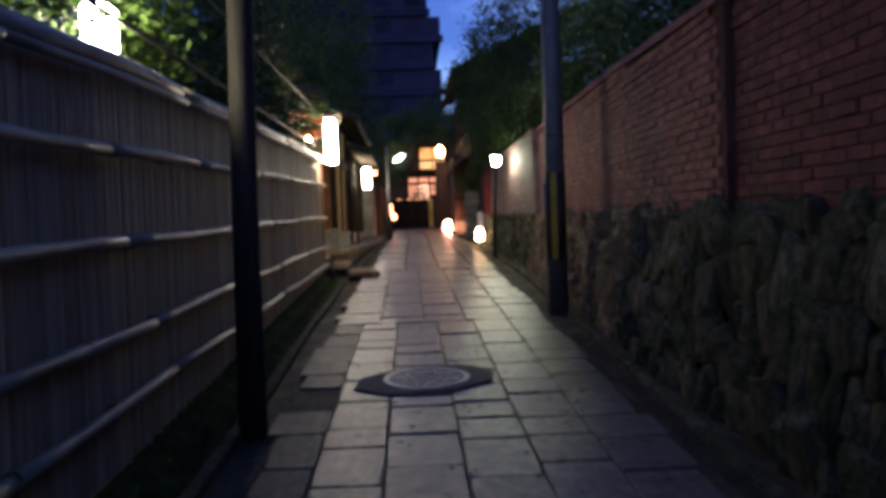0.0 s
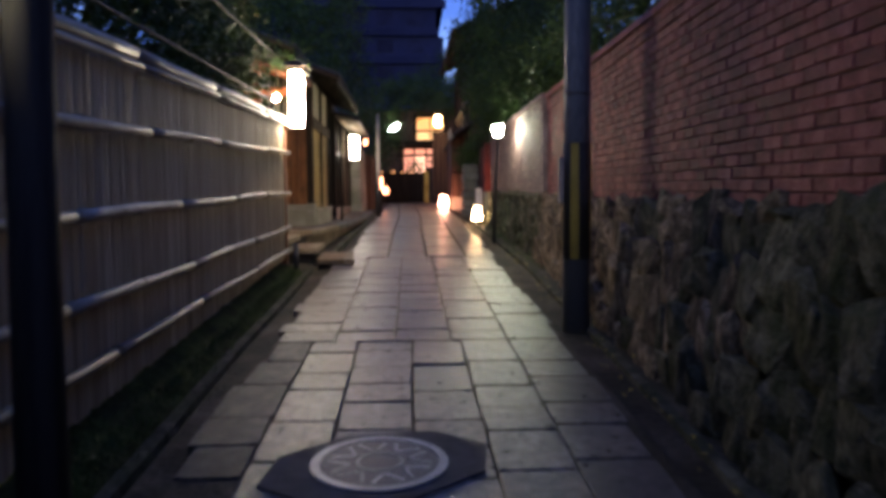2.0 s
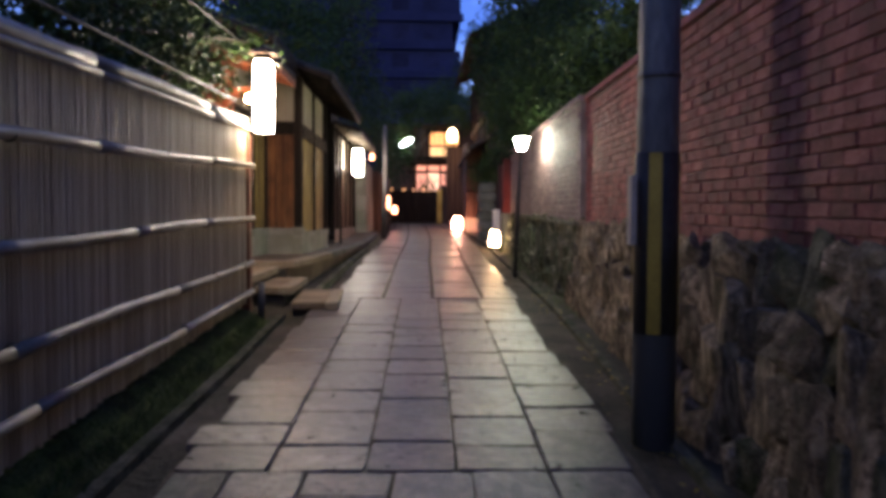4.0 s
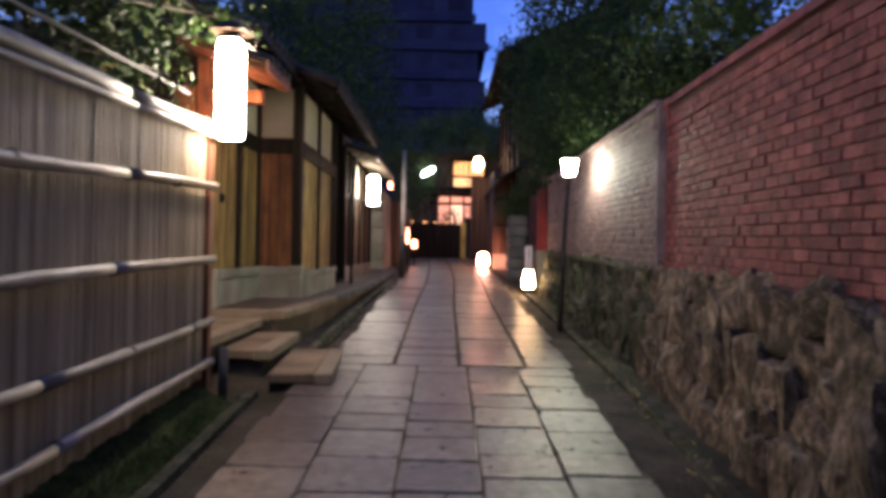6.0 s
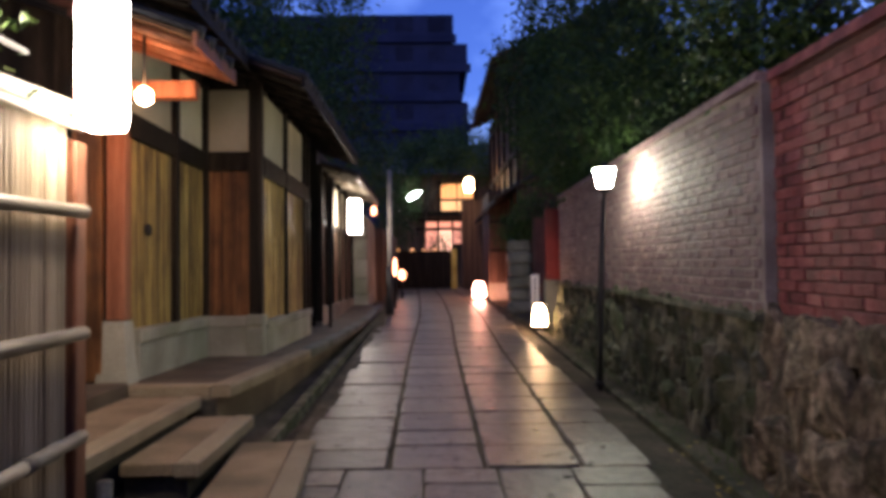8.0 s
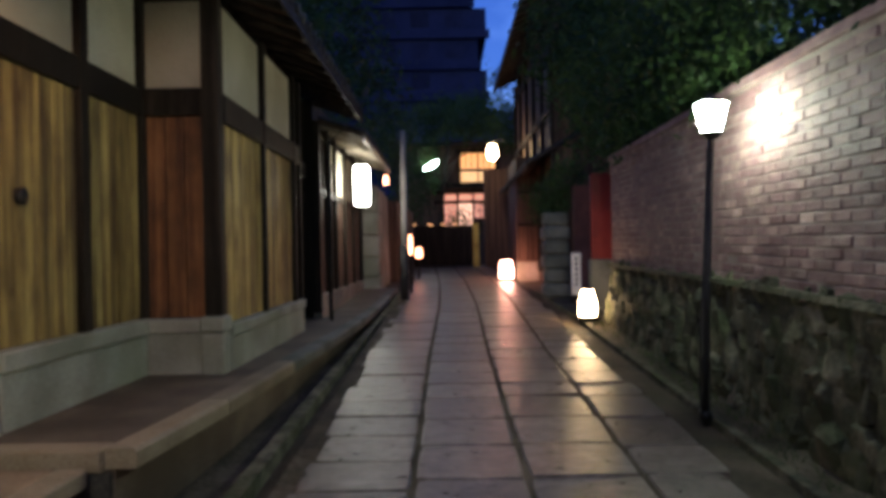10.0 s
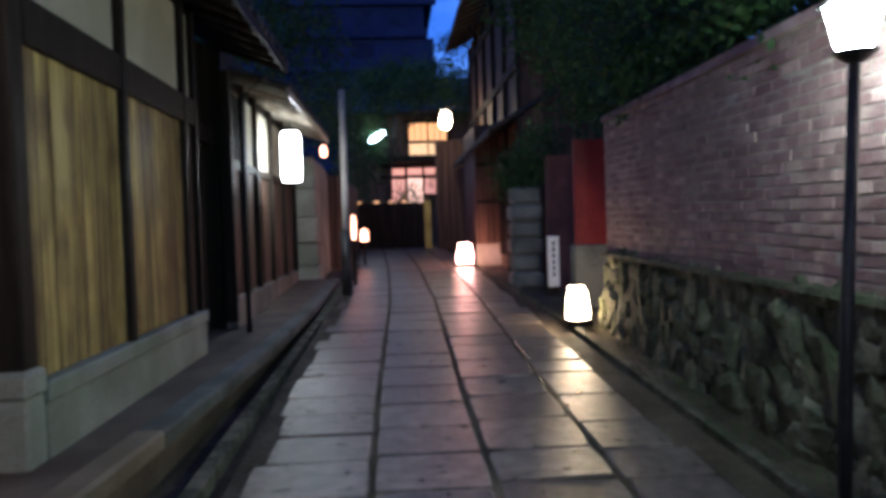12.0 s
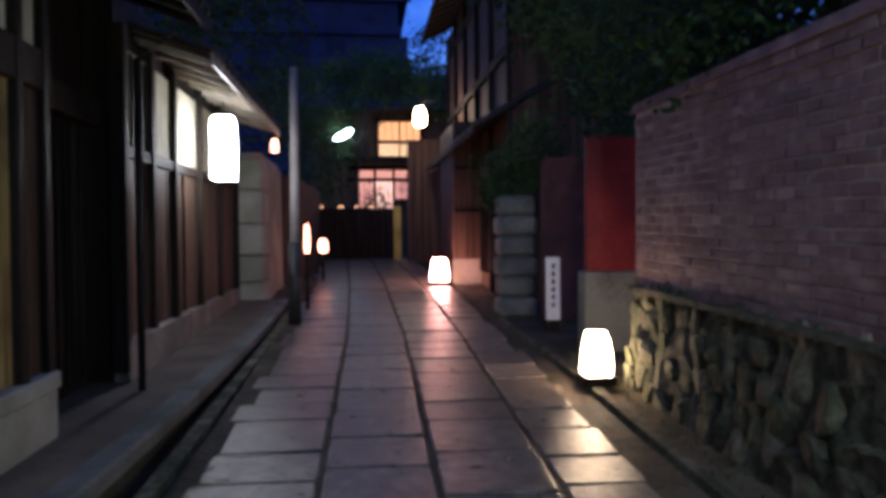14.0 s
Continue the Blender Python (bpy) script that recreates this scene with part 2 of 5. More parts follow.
M_LEAF = surface("dark_green_leaf", (0.016, 0.034, 0.010), (0.03, 0.064, 0.016), (0.056, 0.10, 0.024), rough=0.6, spec=0.2, big=0.9, fine=12, bump=0)
M_LEAFY = surface("fresh_green_leaf", (0.03, 0.06, 0.012), (0.055, 0.10, 0.02), (0.09, 0.14, 0.032), rough=0.5, big=0.9, fine=12, bump=0)
M_AUTUMN = surface("yellow_leaf", (0.25, 0.17, 0.03), (0.35, 0.25, 0.045), (0.45, 0.34, 0.08), rough=0.6, big=2, fine=12, bump=0)
M_CABLE = surface("cable", (0.01, 0.01, 0.01), (0.016, 0.016, 0.016), (0.025, 0.025, 0.025), rough=0.6, bump=0)
M_PAPER = glow("lit_white_paper", (1.0, 0.93, 0.80), PAPER)
M_PAPER2 = glow("lit_street_paper", (1.0, 0.95, 0.86), PAPER2)
M_WARM = glow("lit_warm_paper", (1.0, 0.66, 0.36), WARM)
M_ROSE = glow("lit_rose_paper", (1.0, 0.40, 0.29), ROSE)
M_COLD = glow("lit_lamp_glass", (0.90, 1.0, 0.83), COLD)
M_STREET = glow("lit_street_lamp", (0.75, 0.9, 1.0), STREET)
M_EMBER = glow("lit_ember_paper", (1.0, 0.36, 0.2), 7.0)
M_GATELAMP = glow("lit_gate_lamp", (1.0, 0.50, 0.24), GATE)
M_GARDEN = glow("lit_garden_lamp", (1.0, 1.0, 0.82), GARDEN)
M_ROOM = glow("lit_room_window", (1.0, 0.42, 0.12), ROOM)
# glows standing in for lit balusters and for pale curtains
M_BALUSTER_GLOW = glow("baluster_glow", (1.0, 0.55, 0.24), 1.15)
M_CURTAIN_GLOW = glow("curtain_glow", (1.0, 0.52, 0.36), 1.3)
M_ROOM2 = glow("lit_rose_window", (1.0, 0.36, 0.24), ROOM2)


# ---------------------------------------------------------------- mesh tools
def finish(name, bm, mat, parent=None, smooth=False):
    me = bpy.data.meshes.new(name)
    bm.normal_update()
    bm.to_mesh(me)
    bm.free()
    me.materials.append(mat)
    if smooth:
        me.polygons.foreach_set("use_smooth", [True] * len(me.polygons))
    ob = new(name, me)
    if parent:
        ob.parent = parent
    return ob


def add_box(bm, x0, x1, y0, y1, z0, z1, bevel=0.0):
    vs = [bm.verts.new((x, y, z)) for z in (z0, z1) for x, y in ((x0, y0), (x1, y0), (x1, y1), (x0, y1))]
    fs = [bm.faces.new([vs[i] for i in q]) for q in ((3, 2, 1, 0), (4, 5, 6, 7), (0, 1, 5, 4), (1, 2, 6, 5), (2, 3, 7, 6), (3, 0, 4, 7))]
    if bevel:
        es = list({e for f in fs for e in f.edges})
        bmesh.ops.bevel(bm, geom=es, offset=bevel, segments=1, affect="EDGES", profile=0.5)


def box(name, x0, x1, y0, y1, z0, z1, mat, parent=None, bevel=0.006):
    bm = bmesh.new()
    add_box(bm, min(x0, x1), max(x0, x1), min(y0, y1), max(y0, y1), min(z0, z1), max(z0, z1), bevel)
    return finish(name, bm, mat, parent)


def sweep(name, ys, section, mat, parent=None, smooth=False):
    """A solid along y whose cross-section (x, z), given counter-clockwise as seen along +y, may change."""
    bm = bmesh.new()
    rings = [[bm.verts.new((x, y, z)) for x, z in section(y)] for y in ys]
    n = len(rings[0])
    for a, b in zip(rings, rings[1:]):
        for i in range(n):
            bm.faces.new((a[i], a[(i + 1) % n], b[(i + 1) % n], b[i]))
    bm.faces.new(rings[0][::-1])
    bm.faces.new(rings[-1])
    bmesh.ops.recalc_face_normals(bm, faces=bm.faces)
    return finish(name, bm, mat, parent, smooth)


def add_tube(bm, pts, radii, sides=8, cap=True):
    pts = [Vector(p) for p in pts]
    rings = []
    for i, p in enumerate(pts):
        d = (pts[min(i + 1, len(pts) - 1)] - pts[max(i - 1, 0)]).normalized()
        u = d.cross(Vector((0, 0, 1)) if abs(d.z) < 0.9 else Vector((1, 0, 0))).normalized()
        v = d.cross(u)
        rings.append([bm.verts.new(p + radii[i] * (math.cos(a) * u + math.sin(a) * v)) for a in (2 * math.pi * k / sides for k in range(sides))])
    for a, b in zip(rings, rings[1:]):
        for k in range(sides):
            bm.faces.new((a[k], a[(k + 1) % sides], b[(k + 1) % sides], b[k]))
    if cap:
        bm.faces.new(rings[0][::-1])
        bm.faces.new(rings[-1])
    bmesh.ops.recalc_face_normals(bm, faces=bm.faces)


def tube(name, pts, radii, mat, parent=None, sides=8, smooth=True):
    bm = bmesh.new()
    add_tube(bm, pts, radii if hasattr(radii, "__len__") else [radii] * len(pts), sides)
    return finish(name, bm, mat, parent, smooth)


def many(name, verts, faces, poses, mat, parent=None):
    """One mesh of many alike pieces, each at its own pose."""
    v = np.array(verts, float)
    v = np.c_[v, np.ones(len(v))]
    k = len(v)
    allv = np.concatenate([(v @ np.array(m, float).T)[:, :3] for m in poses])
    allf = [[i + k * j for i in f] for j in range(len(poses)) for f in faces]
    me = bpy.data.meshes.new(name)
    me.from_pydata(allv.tolist(), [], allf)
    me.update()
    me.materials.append(mat)
    ob = new(name, me)
    if parent:
        ob.parent = parent
    return ob


def block_mesh(name, sx, sy, sz, bevel, mat, seed=0, rough=0.0):
    """A bevelled block centred on its own origin, to be shared by alike pieces."""
    bm = bmesh.new()
    add_box(bm, -sx / 2, sx / 2, -sy / 2, sy / 2, -sz / 2, sz / 2, bevel)
    rnd = random.Random(seed)
    for v in bm.verts:
        v.co += Vector([rnd.uniform(-rough, rough) for _ in range(3)])
    me = bpy.data.meshes.new(name)
    bm.normal_update()
    bm.to_mesh(me)
    bm.free()
    me.materials.append(mat)
    return me


def mesh_lists(me):
    return [tuple(v.co) for v in me.vertices], [list(p.vertices) for p in me.polygons]


def piece(name, me, m, parent):
    ob = new(name, me)
    ob.matrix_basis = m
    ob.parent = parent
    return ob


def thing(name, at, label, category, group="", kind=""):
    """The empty at the base of a thing; its parts are built in world coordinates and keep their places."""
    e = new(name)
    e.empty_display_size = 0.1
    e.location = at
    return tagged(e, label, category, group, kind)


def keep(e):
    """Let the parts of a thing, built in world coordinates, stay where they are under its empty."""
    shift = Matrix.Translation(e.location).inverted()
    for c in e.children:
        c.matrix_parent_inverse = shift


def ease(y, table):
    return float(np.interp(y, [a for a, _ in table], [b for _, b in table]))


# ---------------------------------------------------------------- the plan
def ground_z(y):
    return ease(y, ((-60, -2.4), (0, 0.03), (8, 0.44), (13, 0.68), (18, 0.87), (23, 1.05), (31, 1.33), (40, 1.55), (80, 2.0)))


def brick_x(y):
    """The face of the brick wall, in three lengths, each set back behind the next."""
    if y < 5.0:
        return ease(y, ((-8, 1.85), (5, 2.17)))
    if y < 14.4:
        return ease(y, ((5, 2.10), (14.4, 2.45)))
    return ease(y, ((14.4, 2.37), (26, 2.46)))


def wall_top(y):
    return ease(y, ((-8, 2.80), (5, 2.95), (8, 3.08), (14.4, 3.23), (26, 3.27)))


def stone_top(y):
    return ease(y, ((-8, 1.56), (5, 1.585), (10, 1.60), (14.4, 1.68), (18, 1.76), (26, 1.83)))


def fence_top(y):
    return ease(y, ((-8, 1.92), (2.76, 2.34), (4.2, 2.43), (9, 2.63), (13, 2.75)))


FENCE_X, FENCE_END = -1.42, 12.9


# ---------------------------------------------------------------- ground
def stations(a, b, step):
    return [a + (b - a) * i / max(1, round((b - a) / step)) for i in range(max(1, round((b - a) / step)) + 1)]


bm = bmesh.new()
gx = [-900, -60, -6, -1.9, -1.5, -1.24, -1.08, -0.9, 1.75, 2.0, 2.6, 6, 60, 900]
gy = [-900, -60] + stations(-8, 40, 1.0) + [80, 300, 2500]
drop = {-900: 0, -60: 0, -6: 0, -1.9: 0, -1.5: 0, -1.24: -0.02, -1.08: -0.05, -0.9: -0.03, 1.75: -0.03, 2.0: -0.05, 2.6: -0.02}
grid = [[bm.verts.new((x, y, ground_z(y) + drop.get(x, 0) - 0.03 - (0.07 if 15.2 < y < 27 and x in (-1.5, -1.24, -1.08) else 0))) for x in gx] for y in gy]
for j in range(len(gy) - 1):
    for i in range(len(gx) - 1):
        bm.faces.new((grid[j][i], grid[j][i + 1], grid[j + 1][i + 1], grid[j + 1][i]))
ground = tagged(finish("ground", bm, M_SOIL, smooth=True), "dark damp soil and moss beside the paving", "ground", kind="structure")

# kerb lines between paving and walls
tagged(sweep("kerb_east", stations(-8, 34, 1.0), lambda y: [(ease(y, ((-8, 1.55), (4, 1.70), (14, 1.95), (24, 1.95), (34, 1.6))) + dx, ground_z(y) + dz)
             for dx, dz in ((0, -0.12), (0.08, -0.12), (0.075, -0.016), (0.008, -0.02))], M_STONE_MOSS_DIM), "low mossy stone kerb beside the paving", "kerb", kind="structure")
tagged(sweep("kerb_west", stations(15.0, 28, 0.7), lambda y: [(ease(y, ((12.3, -1.10), (15, -1.06), (19, -1.02), (24, -0.90), (28, -0.86))) + dx, ground_z(y) + dz)
             for dx, dz in ((-0.05, -0.25), (0.05, -0.25), (0.045, -0.006), (-0.045, -0.006))], M_STONE_MOSS_DIM), "worn stone kerb along the gutter", "kerb", kind="structure")
tagged(sweep("kerb_fence", stations(-8, 13.3, 0.7), lambda y: [(-1.16 + 0.01 * math.sin(1.3 * y) + dx, ground_z(y) + dz) for dx, dz in ((-0.045, -0.2), (0.045, -0.2), (0.04, -0.012), (-0.04, -0.012))], M_STONE_MOSS_DIM),
       "narrow stone kerb between the moss and the paving", "kerb", kind="structure")
# mossy bank under the fence
tagged(sweep("moss_bank", stations(-8, 12.85, 0.15), lambda y: [(-1.65, ground_z(y) - 0.2), (-1.21, ground_z(y) - 0.2), (-1.215, ground_z(y) - 0.02),
             (-1.31 + 0.03 * math.sin(2.3 * y) + 0.02 * math.sin(7.1 * y), ground_z(y) + 0.02 + 0.012 * math.sin(5 * y)), (-1.44, ground_z(y) + 0.10), (-1.65, ground_z(y) + 0.12)], M_MOSS, smooth=True), "mossy bank at the foot of the bamboo fence", "moss", kind="structure")

# ---------------------------------------------------------------- brick and stone wall on the east side
LENGTHS = ((-8.0, 5.0), (5.0, 14.4), (14.4, 22.75))
wall_east = tagged(sweep("wall_east", stations(-8, 22.75, 0.5), lambda y: [(brick_x(y) + 0.10, ground_z(y) - 0.4), (brick_x(y) + 0.50, ground_z(y) - 0.4),
                   (brick_x(y) + 0.50, stone_top(y)), (brick_x(y) + 0.10, stone_top(y))], M_MORTAR), "rough fieldstone base with red brick wall above", "wall", kind="structure")
for a, b in LENGTHS:
    e = 1e-4
    sweep("backing", stations(a, b, 0.5), lambda y, a=a, b=b: (lambda q: [(brick_x(q) + (0.013 if b < 15 else 0.007), stone_top(q) + 0.002), (brick_x(q) + 0.42, stone_top(q) + 0.002),
          (brick_x(q) + 0.42, wall_top(q)), (brick_x(q) + (0.013 if b < 15 else 0.007), wall_top(q))])(min(max(y, a + e), b - e)), M_JOINT if b < 15 else M_JOINT_PALE, wall_east)
    sweep("coping", stations(a, b, 0.5), lambda y, a=a, b=b: (lambda q: [(brick_x(q) - 0.035, wall_top(q) + 0.004), (brick_x(q) + 0.44, wall_top(q) + 0.004),
          (brick_x(q) + 0.40, wall_top(q) + 0.075), (brick_x(q) - 0.02, wall_top(q) + 0.075)])(min(max(y, a + e), b - e)), M_BRICK_DARK if b < 6 else M_BRICK if b < 15 else M_BRICK_GREY, wall_east)

sweep("ledge", stations(14.42, 22.75, 0.5), lambda y: [(brick_x(y) - 0.07, stone_top(y) - 0.03), (brick_x(y) + 0.2, stone_top(y) - 0.03), (brick_x(y) + 0.2, stone_top(y) + 0.012),
      (brick_x(y) - 0.06, stone_top(y) + 0.012)], M_STONE_MOSS_DIM, wall_east)

# ---------------------------------------------------------------- bamboo fence
fence = thing("bamboo_fence", (FENCE_X, 5, ground_z(5)), "tall weathered bamboo slat fence with pale bamboo rails", "fence")
sweep("backing_board", stations(-8, FENCE_END, 0.7), lambda y: [(FENCE_X - 0.10, ground_z(y) + 0.16), (FENCE_X - 0.075, ground_z(y) + 0.16), (FENCE_X - 0.075, fence_top(y) - 0.03),
      (FENCE_X - 0.10, fence_top(y) - 0.03)], M_DARKWOOD, fence)
rnd = random.Random(5)
for k, (za, zb) in enumerate(((1.92, 2.285), (1.48, 1.745), (1.04, 1.265), (0.70, 0.955))):
    y = -8.0 + 0.37 * k
    while y < FENCE_END - 0.05:
        y1 = min(y + rnd.uniform(1.5, 2.3), FENCE_END)
        bm = bmesh.new()
        pts, rad = [], []
        n = 7
        for i in range(n):
            yy = y + (y1 - y) * i / (n - 1)
            z = za + (zb - za) * (yy - 2.7) / 10.2
            pts.append((FENCE_X + 0.016 + 0.006 * math.sin(yy * 3 + k), yy + (0.02 if i == n - 1 else 0), z + 0.008 * math.sin(1.7 * yy + 2 * k)))
            rad.append(0.030 + rnd.uniform(-0.002, 0.002) + (0.006 if i in (0, 3) else 0))
        add_tube(bm, pts, rad, 10)
        finish("rail", bm, M_RAIL, fence, True)
        for yy in (y + 0.02, (y + y1) / 2):
            z = za + (zb - za) * (yy - 2.7) / 10.2
            tube("binding", [(FENCE_X + 0.012, yy - 0.012, z), (FENCE_X + 0.012, yy + 0.012, z)], 0.0345, M_BARK, fence, 10)
        y = y1
y = -8.0
while y < FENCE_END - 0.05:
    y1 = min(y + rnd.uniform(1.8, 2.6), FENCE_END)
    ys = stations(y, y1 + 0.01, 0.4)
    tube("cap", [(FENCE_X - 0.045, v, fence_top(v) + 0.008 * math.sin(2 * v)) for v in ys], [0.048 + 0.003 * math.sin(7 * v) for v in ys], M_RAIL, fence, 10)
    tube("cap_rail", [(FENCE_X + 0.012, v, fence_top(v) - 0.075) for v in ys], [0.024] * len(ys), M_RAIL, fence, 8)
    y = y1
for y in (-4.2, -1.6, 1.0, 3.6, 6.2, 8.8, 11.3):
    tube("fence_post", [(FENCE_X - 0.135, y, ground_z(y)), (FENCE_X - 0.135, y, fence_top(y) - 0.04)], 0.032, M_DARKWOOD, fence, 8)
slat_meshes = []
for k in range(5):
    bm = bmesh.new()
    rr = random.Random(30 + k)
    w = 0.0195
    zs = [-0.5, -0.2 + rr.uniform(-0.05, 0.05), 0.1 + rr.uniform(-0.05, 0.05), 0.5]
    rings = []
    for z in zs:
        b = rr.uniform(-0.0015, 0.0015)
        rings.append([bm.verts.new((x, y, z)) for x, y in ((-0.012, -w), (0.0075, -w), (0.012 + b, -w * 0.6), (0.012 + b, w * 0.6), (0.0075, w), (-0.012, w))])
    for p, q in zip(rings, rings[1:]):
        for i in range(6):
            bm.faces.new((p[i], p[(i + 1) % 6], q[(i + 1) % 6], q[i]))
    bm.faces.new(rings[0][::-1])
    bm.faces.new(rings[-1])
    me = bpy.data.meshes.new("slat")
    bmesh.ops.recalc_face_normals(bm, faces=bm.faces)
    bm.to_mesh(me)
    bm.free()
    me.materials.append(M_BAMBOO)
    slat_meshes.append(me)
far_slats = []
y = -8.0
while y < FENCE_END - 0.02:
    z0, z1 = ground_z(y) + 0.17 + rnd.uniform(-0.015, 0.015), fence_top(y) - 0.02
    m = pose(FENCE_X - 0.05 + rnd.uniform(-0.003, 0.002), y, (z0 + z1) / 2, rnd.uniform(-0.25, 0.25), 0, rnd.uniform(-1.6, 1.6)) @ Matrix.Diagonal((1, rnd.uniform(0.96, 1.07), z1 - z0, 1))
    if y > 1.6:
        piece("slat", slat_meshes[rnd.randrange(5)], m, fence)
    else:
        far_slats.append(m)
    y += 0.0395
tagged(many("slat_row", *mesh_lists(slat_meshes[0]), far_slats, M_BAMBOO, fence), kind="stuff")
keep(fence)


# ---------------------------------------------------------------- poles
def banded_pole():
    x, y = 1.76, 9.15
    z = ground_z(y) - 0.06
    e = thing("utility_pole", (x, y, z), "grey steel utility pole with black and yellow warning band", "utility pole")
    r = lambda h: 0.126 - 0.004 * h
    tube("shaft", [(x, y, z - 0.3), (x, y, z + 3), (x + 0.03, y, z + 8.5)], [0.126, 0.114, 0.098], M_POLE, e, 20)
    tube("band", [(x, y, z + 0.66), (x, y, z + 1.70)], [r(0.66) + 0.004, r(1.70) + 0.004], M_BLACK, e, 20)
    for k in range(4):
        bm = bmesh.new()
        a0 = radians(-128 + 90 * k)
        vs = []
        for h in (0.665, 1.695):
            row = []
            for i in range(4):
                a = a0 + radians(34) * i / 3
                q = r(h) + 0.007
                row.append(bm.verts.new((x + q * math.cos(a), y + q * math.sin(a), z + h)))
            vs.append(row)
        for i in range(3):
            bm.faces.new((vs[0][i], vs[0][i + 1], vs[1][i + 1], vs[1][i]))
        finish("stripe", bm, M_YELLOW, e)
    tube("clamp", [(x, y, z + 2.12), (x, y, z + 2.15)], [0.126, 0.126], M_IRON, e, 20)
    box("plate", x - 0.160, x - 0.128, y - 0.05, y + 0.05, z + 1.17, z + 1.57, M_PALEPOLE, e, 0.004)
    keep(e)


def dark_pole():
    x, y = -1.06, 4.98
    z = ground_z(y)
    e = thing("wooden_pole", (x, y, z), "dark tarred wooden pole beside the bamboo fence", "utility pole")
    tube("shaft", [(x, y, z - 0.25), (x + 0.01, y, z + 1.5), (x + 0.05, y, z + 4.0), (x + 0.08, y, z + 6.5)], [0.092, 0.084, 0.076, 0.07], M_WOODPOLE, e, 14)
    tube("cable_pipe", [(x + 0.02, y + 0.095, z), (x + 0.06, y + 0.085, z + 4)], 0.014, M_BLACK, e, 8)
    keep(e)


def pale_pole():
    x, y = -0.70, 25.9
    z = ground_z(y)
    e = thing("street_pole", (x, y, z), "slim pale pole with dark sleeve at its foot", "utility pole")
    tube("shaft", [(x, y, z - 0.2), (x + 0.02, y, z + 2.0), (x + 0.02, y, z + 3.1)], [0.062, 0.056, 0.05], M_PALEPOLE, e, 14)
    tube("sleeve", [(x, y, z), (x, y, z + 1.0)], 0.078, M_BLACK, e, 14)
    keep(e)


banded_pole()
dark_pole()
pale_pole()


# ---------------------------------------------------------------- lamps
def hanging_lantern(x, y, z0, z1, half, mat, label, roof=True):
    e = thing("hanging_lantern", (x, y, z0), label, "lantern")
    bm = bmesh.new()
    prof = [(0.86, 0.0), (0.97, 0.03), (1.0, 0.10), (1.0, 0.86), (0.94, 0.95), (0.8, 1.0)]
    rings = []
    for s, h in prof:
        rings.append([bm.verts.new((x + half * s * cx, y + half * s * cy, z0 + (z1 - z0) * h)) for cx, cy in
                      ((-1, -0.8), (-0.8, -1), (0.8, -1), (1, -0.8), (1, 0.8), (0.8, 1), (-0.8, 1), (-1, 0.8))])
    for a, b in zip(rings, rings[1:]):
        for k in range(8):
            bm.faces.new((a[k], a[(k + 1) % 8], b[(k + 1) % 8], b[k]))
    bm.faces.new(rings[0][::-1])
    bm.faces.new(rings[-1])
    finish("paper_shade", bm, mat, e)
    bm = bmesh.new()
    h = half * 0.82
    add_box(bm, x - h, x + h, y - h, y + h, z1 + 0.002, z1 + 0.035, 0.006)
    finish("top_cap", bm, M_DARKWOOD, e)
    tube("hanger", [(x, y, z1 + 0.03), (x, y, z1 + 0.16)], 0.010, M_IRON, e, 6)
    if roof:
        tube("bracket", [(x - 0.02, y + 0.30, z1 + 0.05), (x, y + 0.16, z1 + 0.13), (x, y, z1 + 0.16), (x + 0.10, y, z1 + 0.12), (x + 0.20, y, z1 + 0.02), (x + 0.17, y, z1 - 0.06), (x + 0.11, y, z1 - 0.02)], 0.011, M_RAIL, e, 6)
        bm = bmesh.new()
        cap = [bm.verts.new((x + s * cx, y + s * cy, z1 + h)) for s, h in ((0.13, 0.06), (0.05, 0.13)) for cx, cy in ((-1, -1), (1, -1), (1, 1), (-1, 1))]
        for q in ((0, 1, 5, 4), (1, 2, 6, 5), (2, 3, 7, 6), (3, 0, 4, 7), (4, 5, 6, 7), (3, 2, 1, 0)):
            bm.faces.new([cap[i] for i in q])
        finish("little_roof", bm, M_BROWN, e)
    keep(e)
    return e


LAN1 = hanging_lantern(-1.25, 12.76, 2.635, 3.36, 0.087, M_PAPER, "tall glowing white paper lantern hung at the gate corner")
LAN2 = hanging_lantern(-1.325, 24.8, 2.83, 3.50, 0.12, M_PAPER2, "tall glowing white lantern hung under the eave", False)


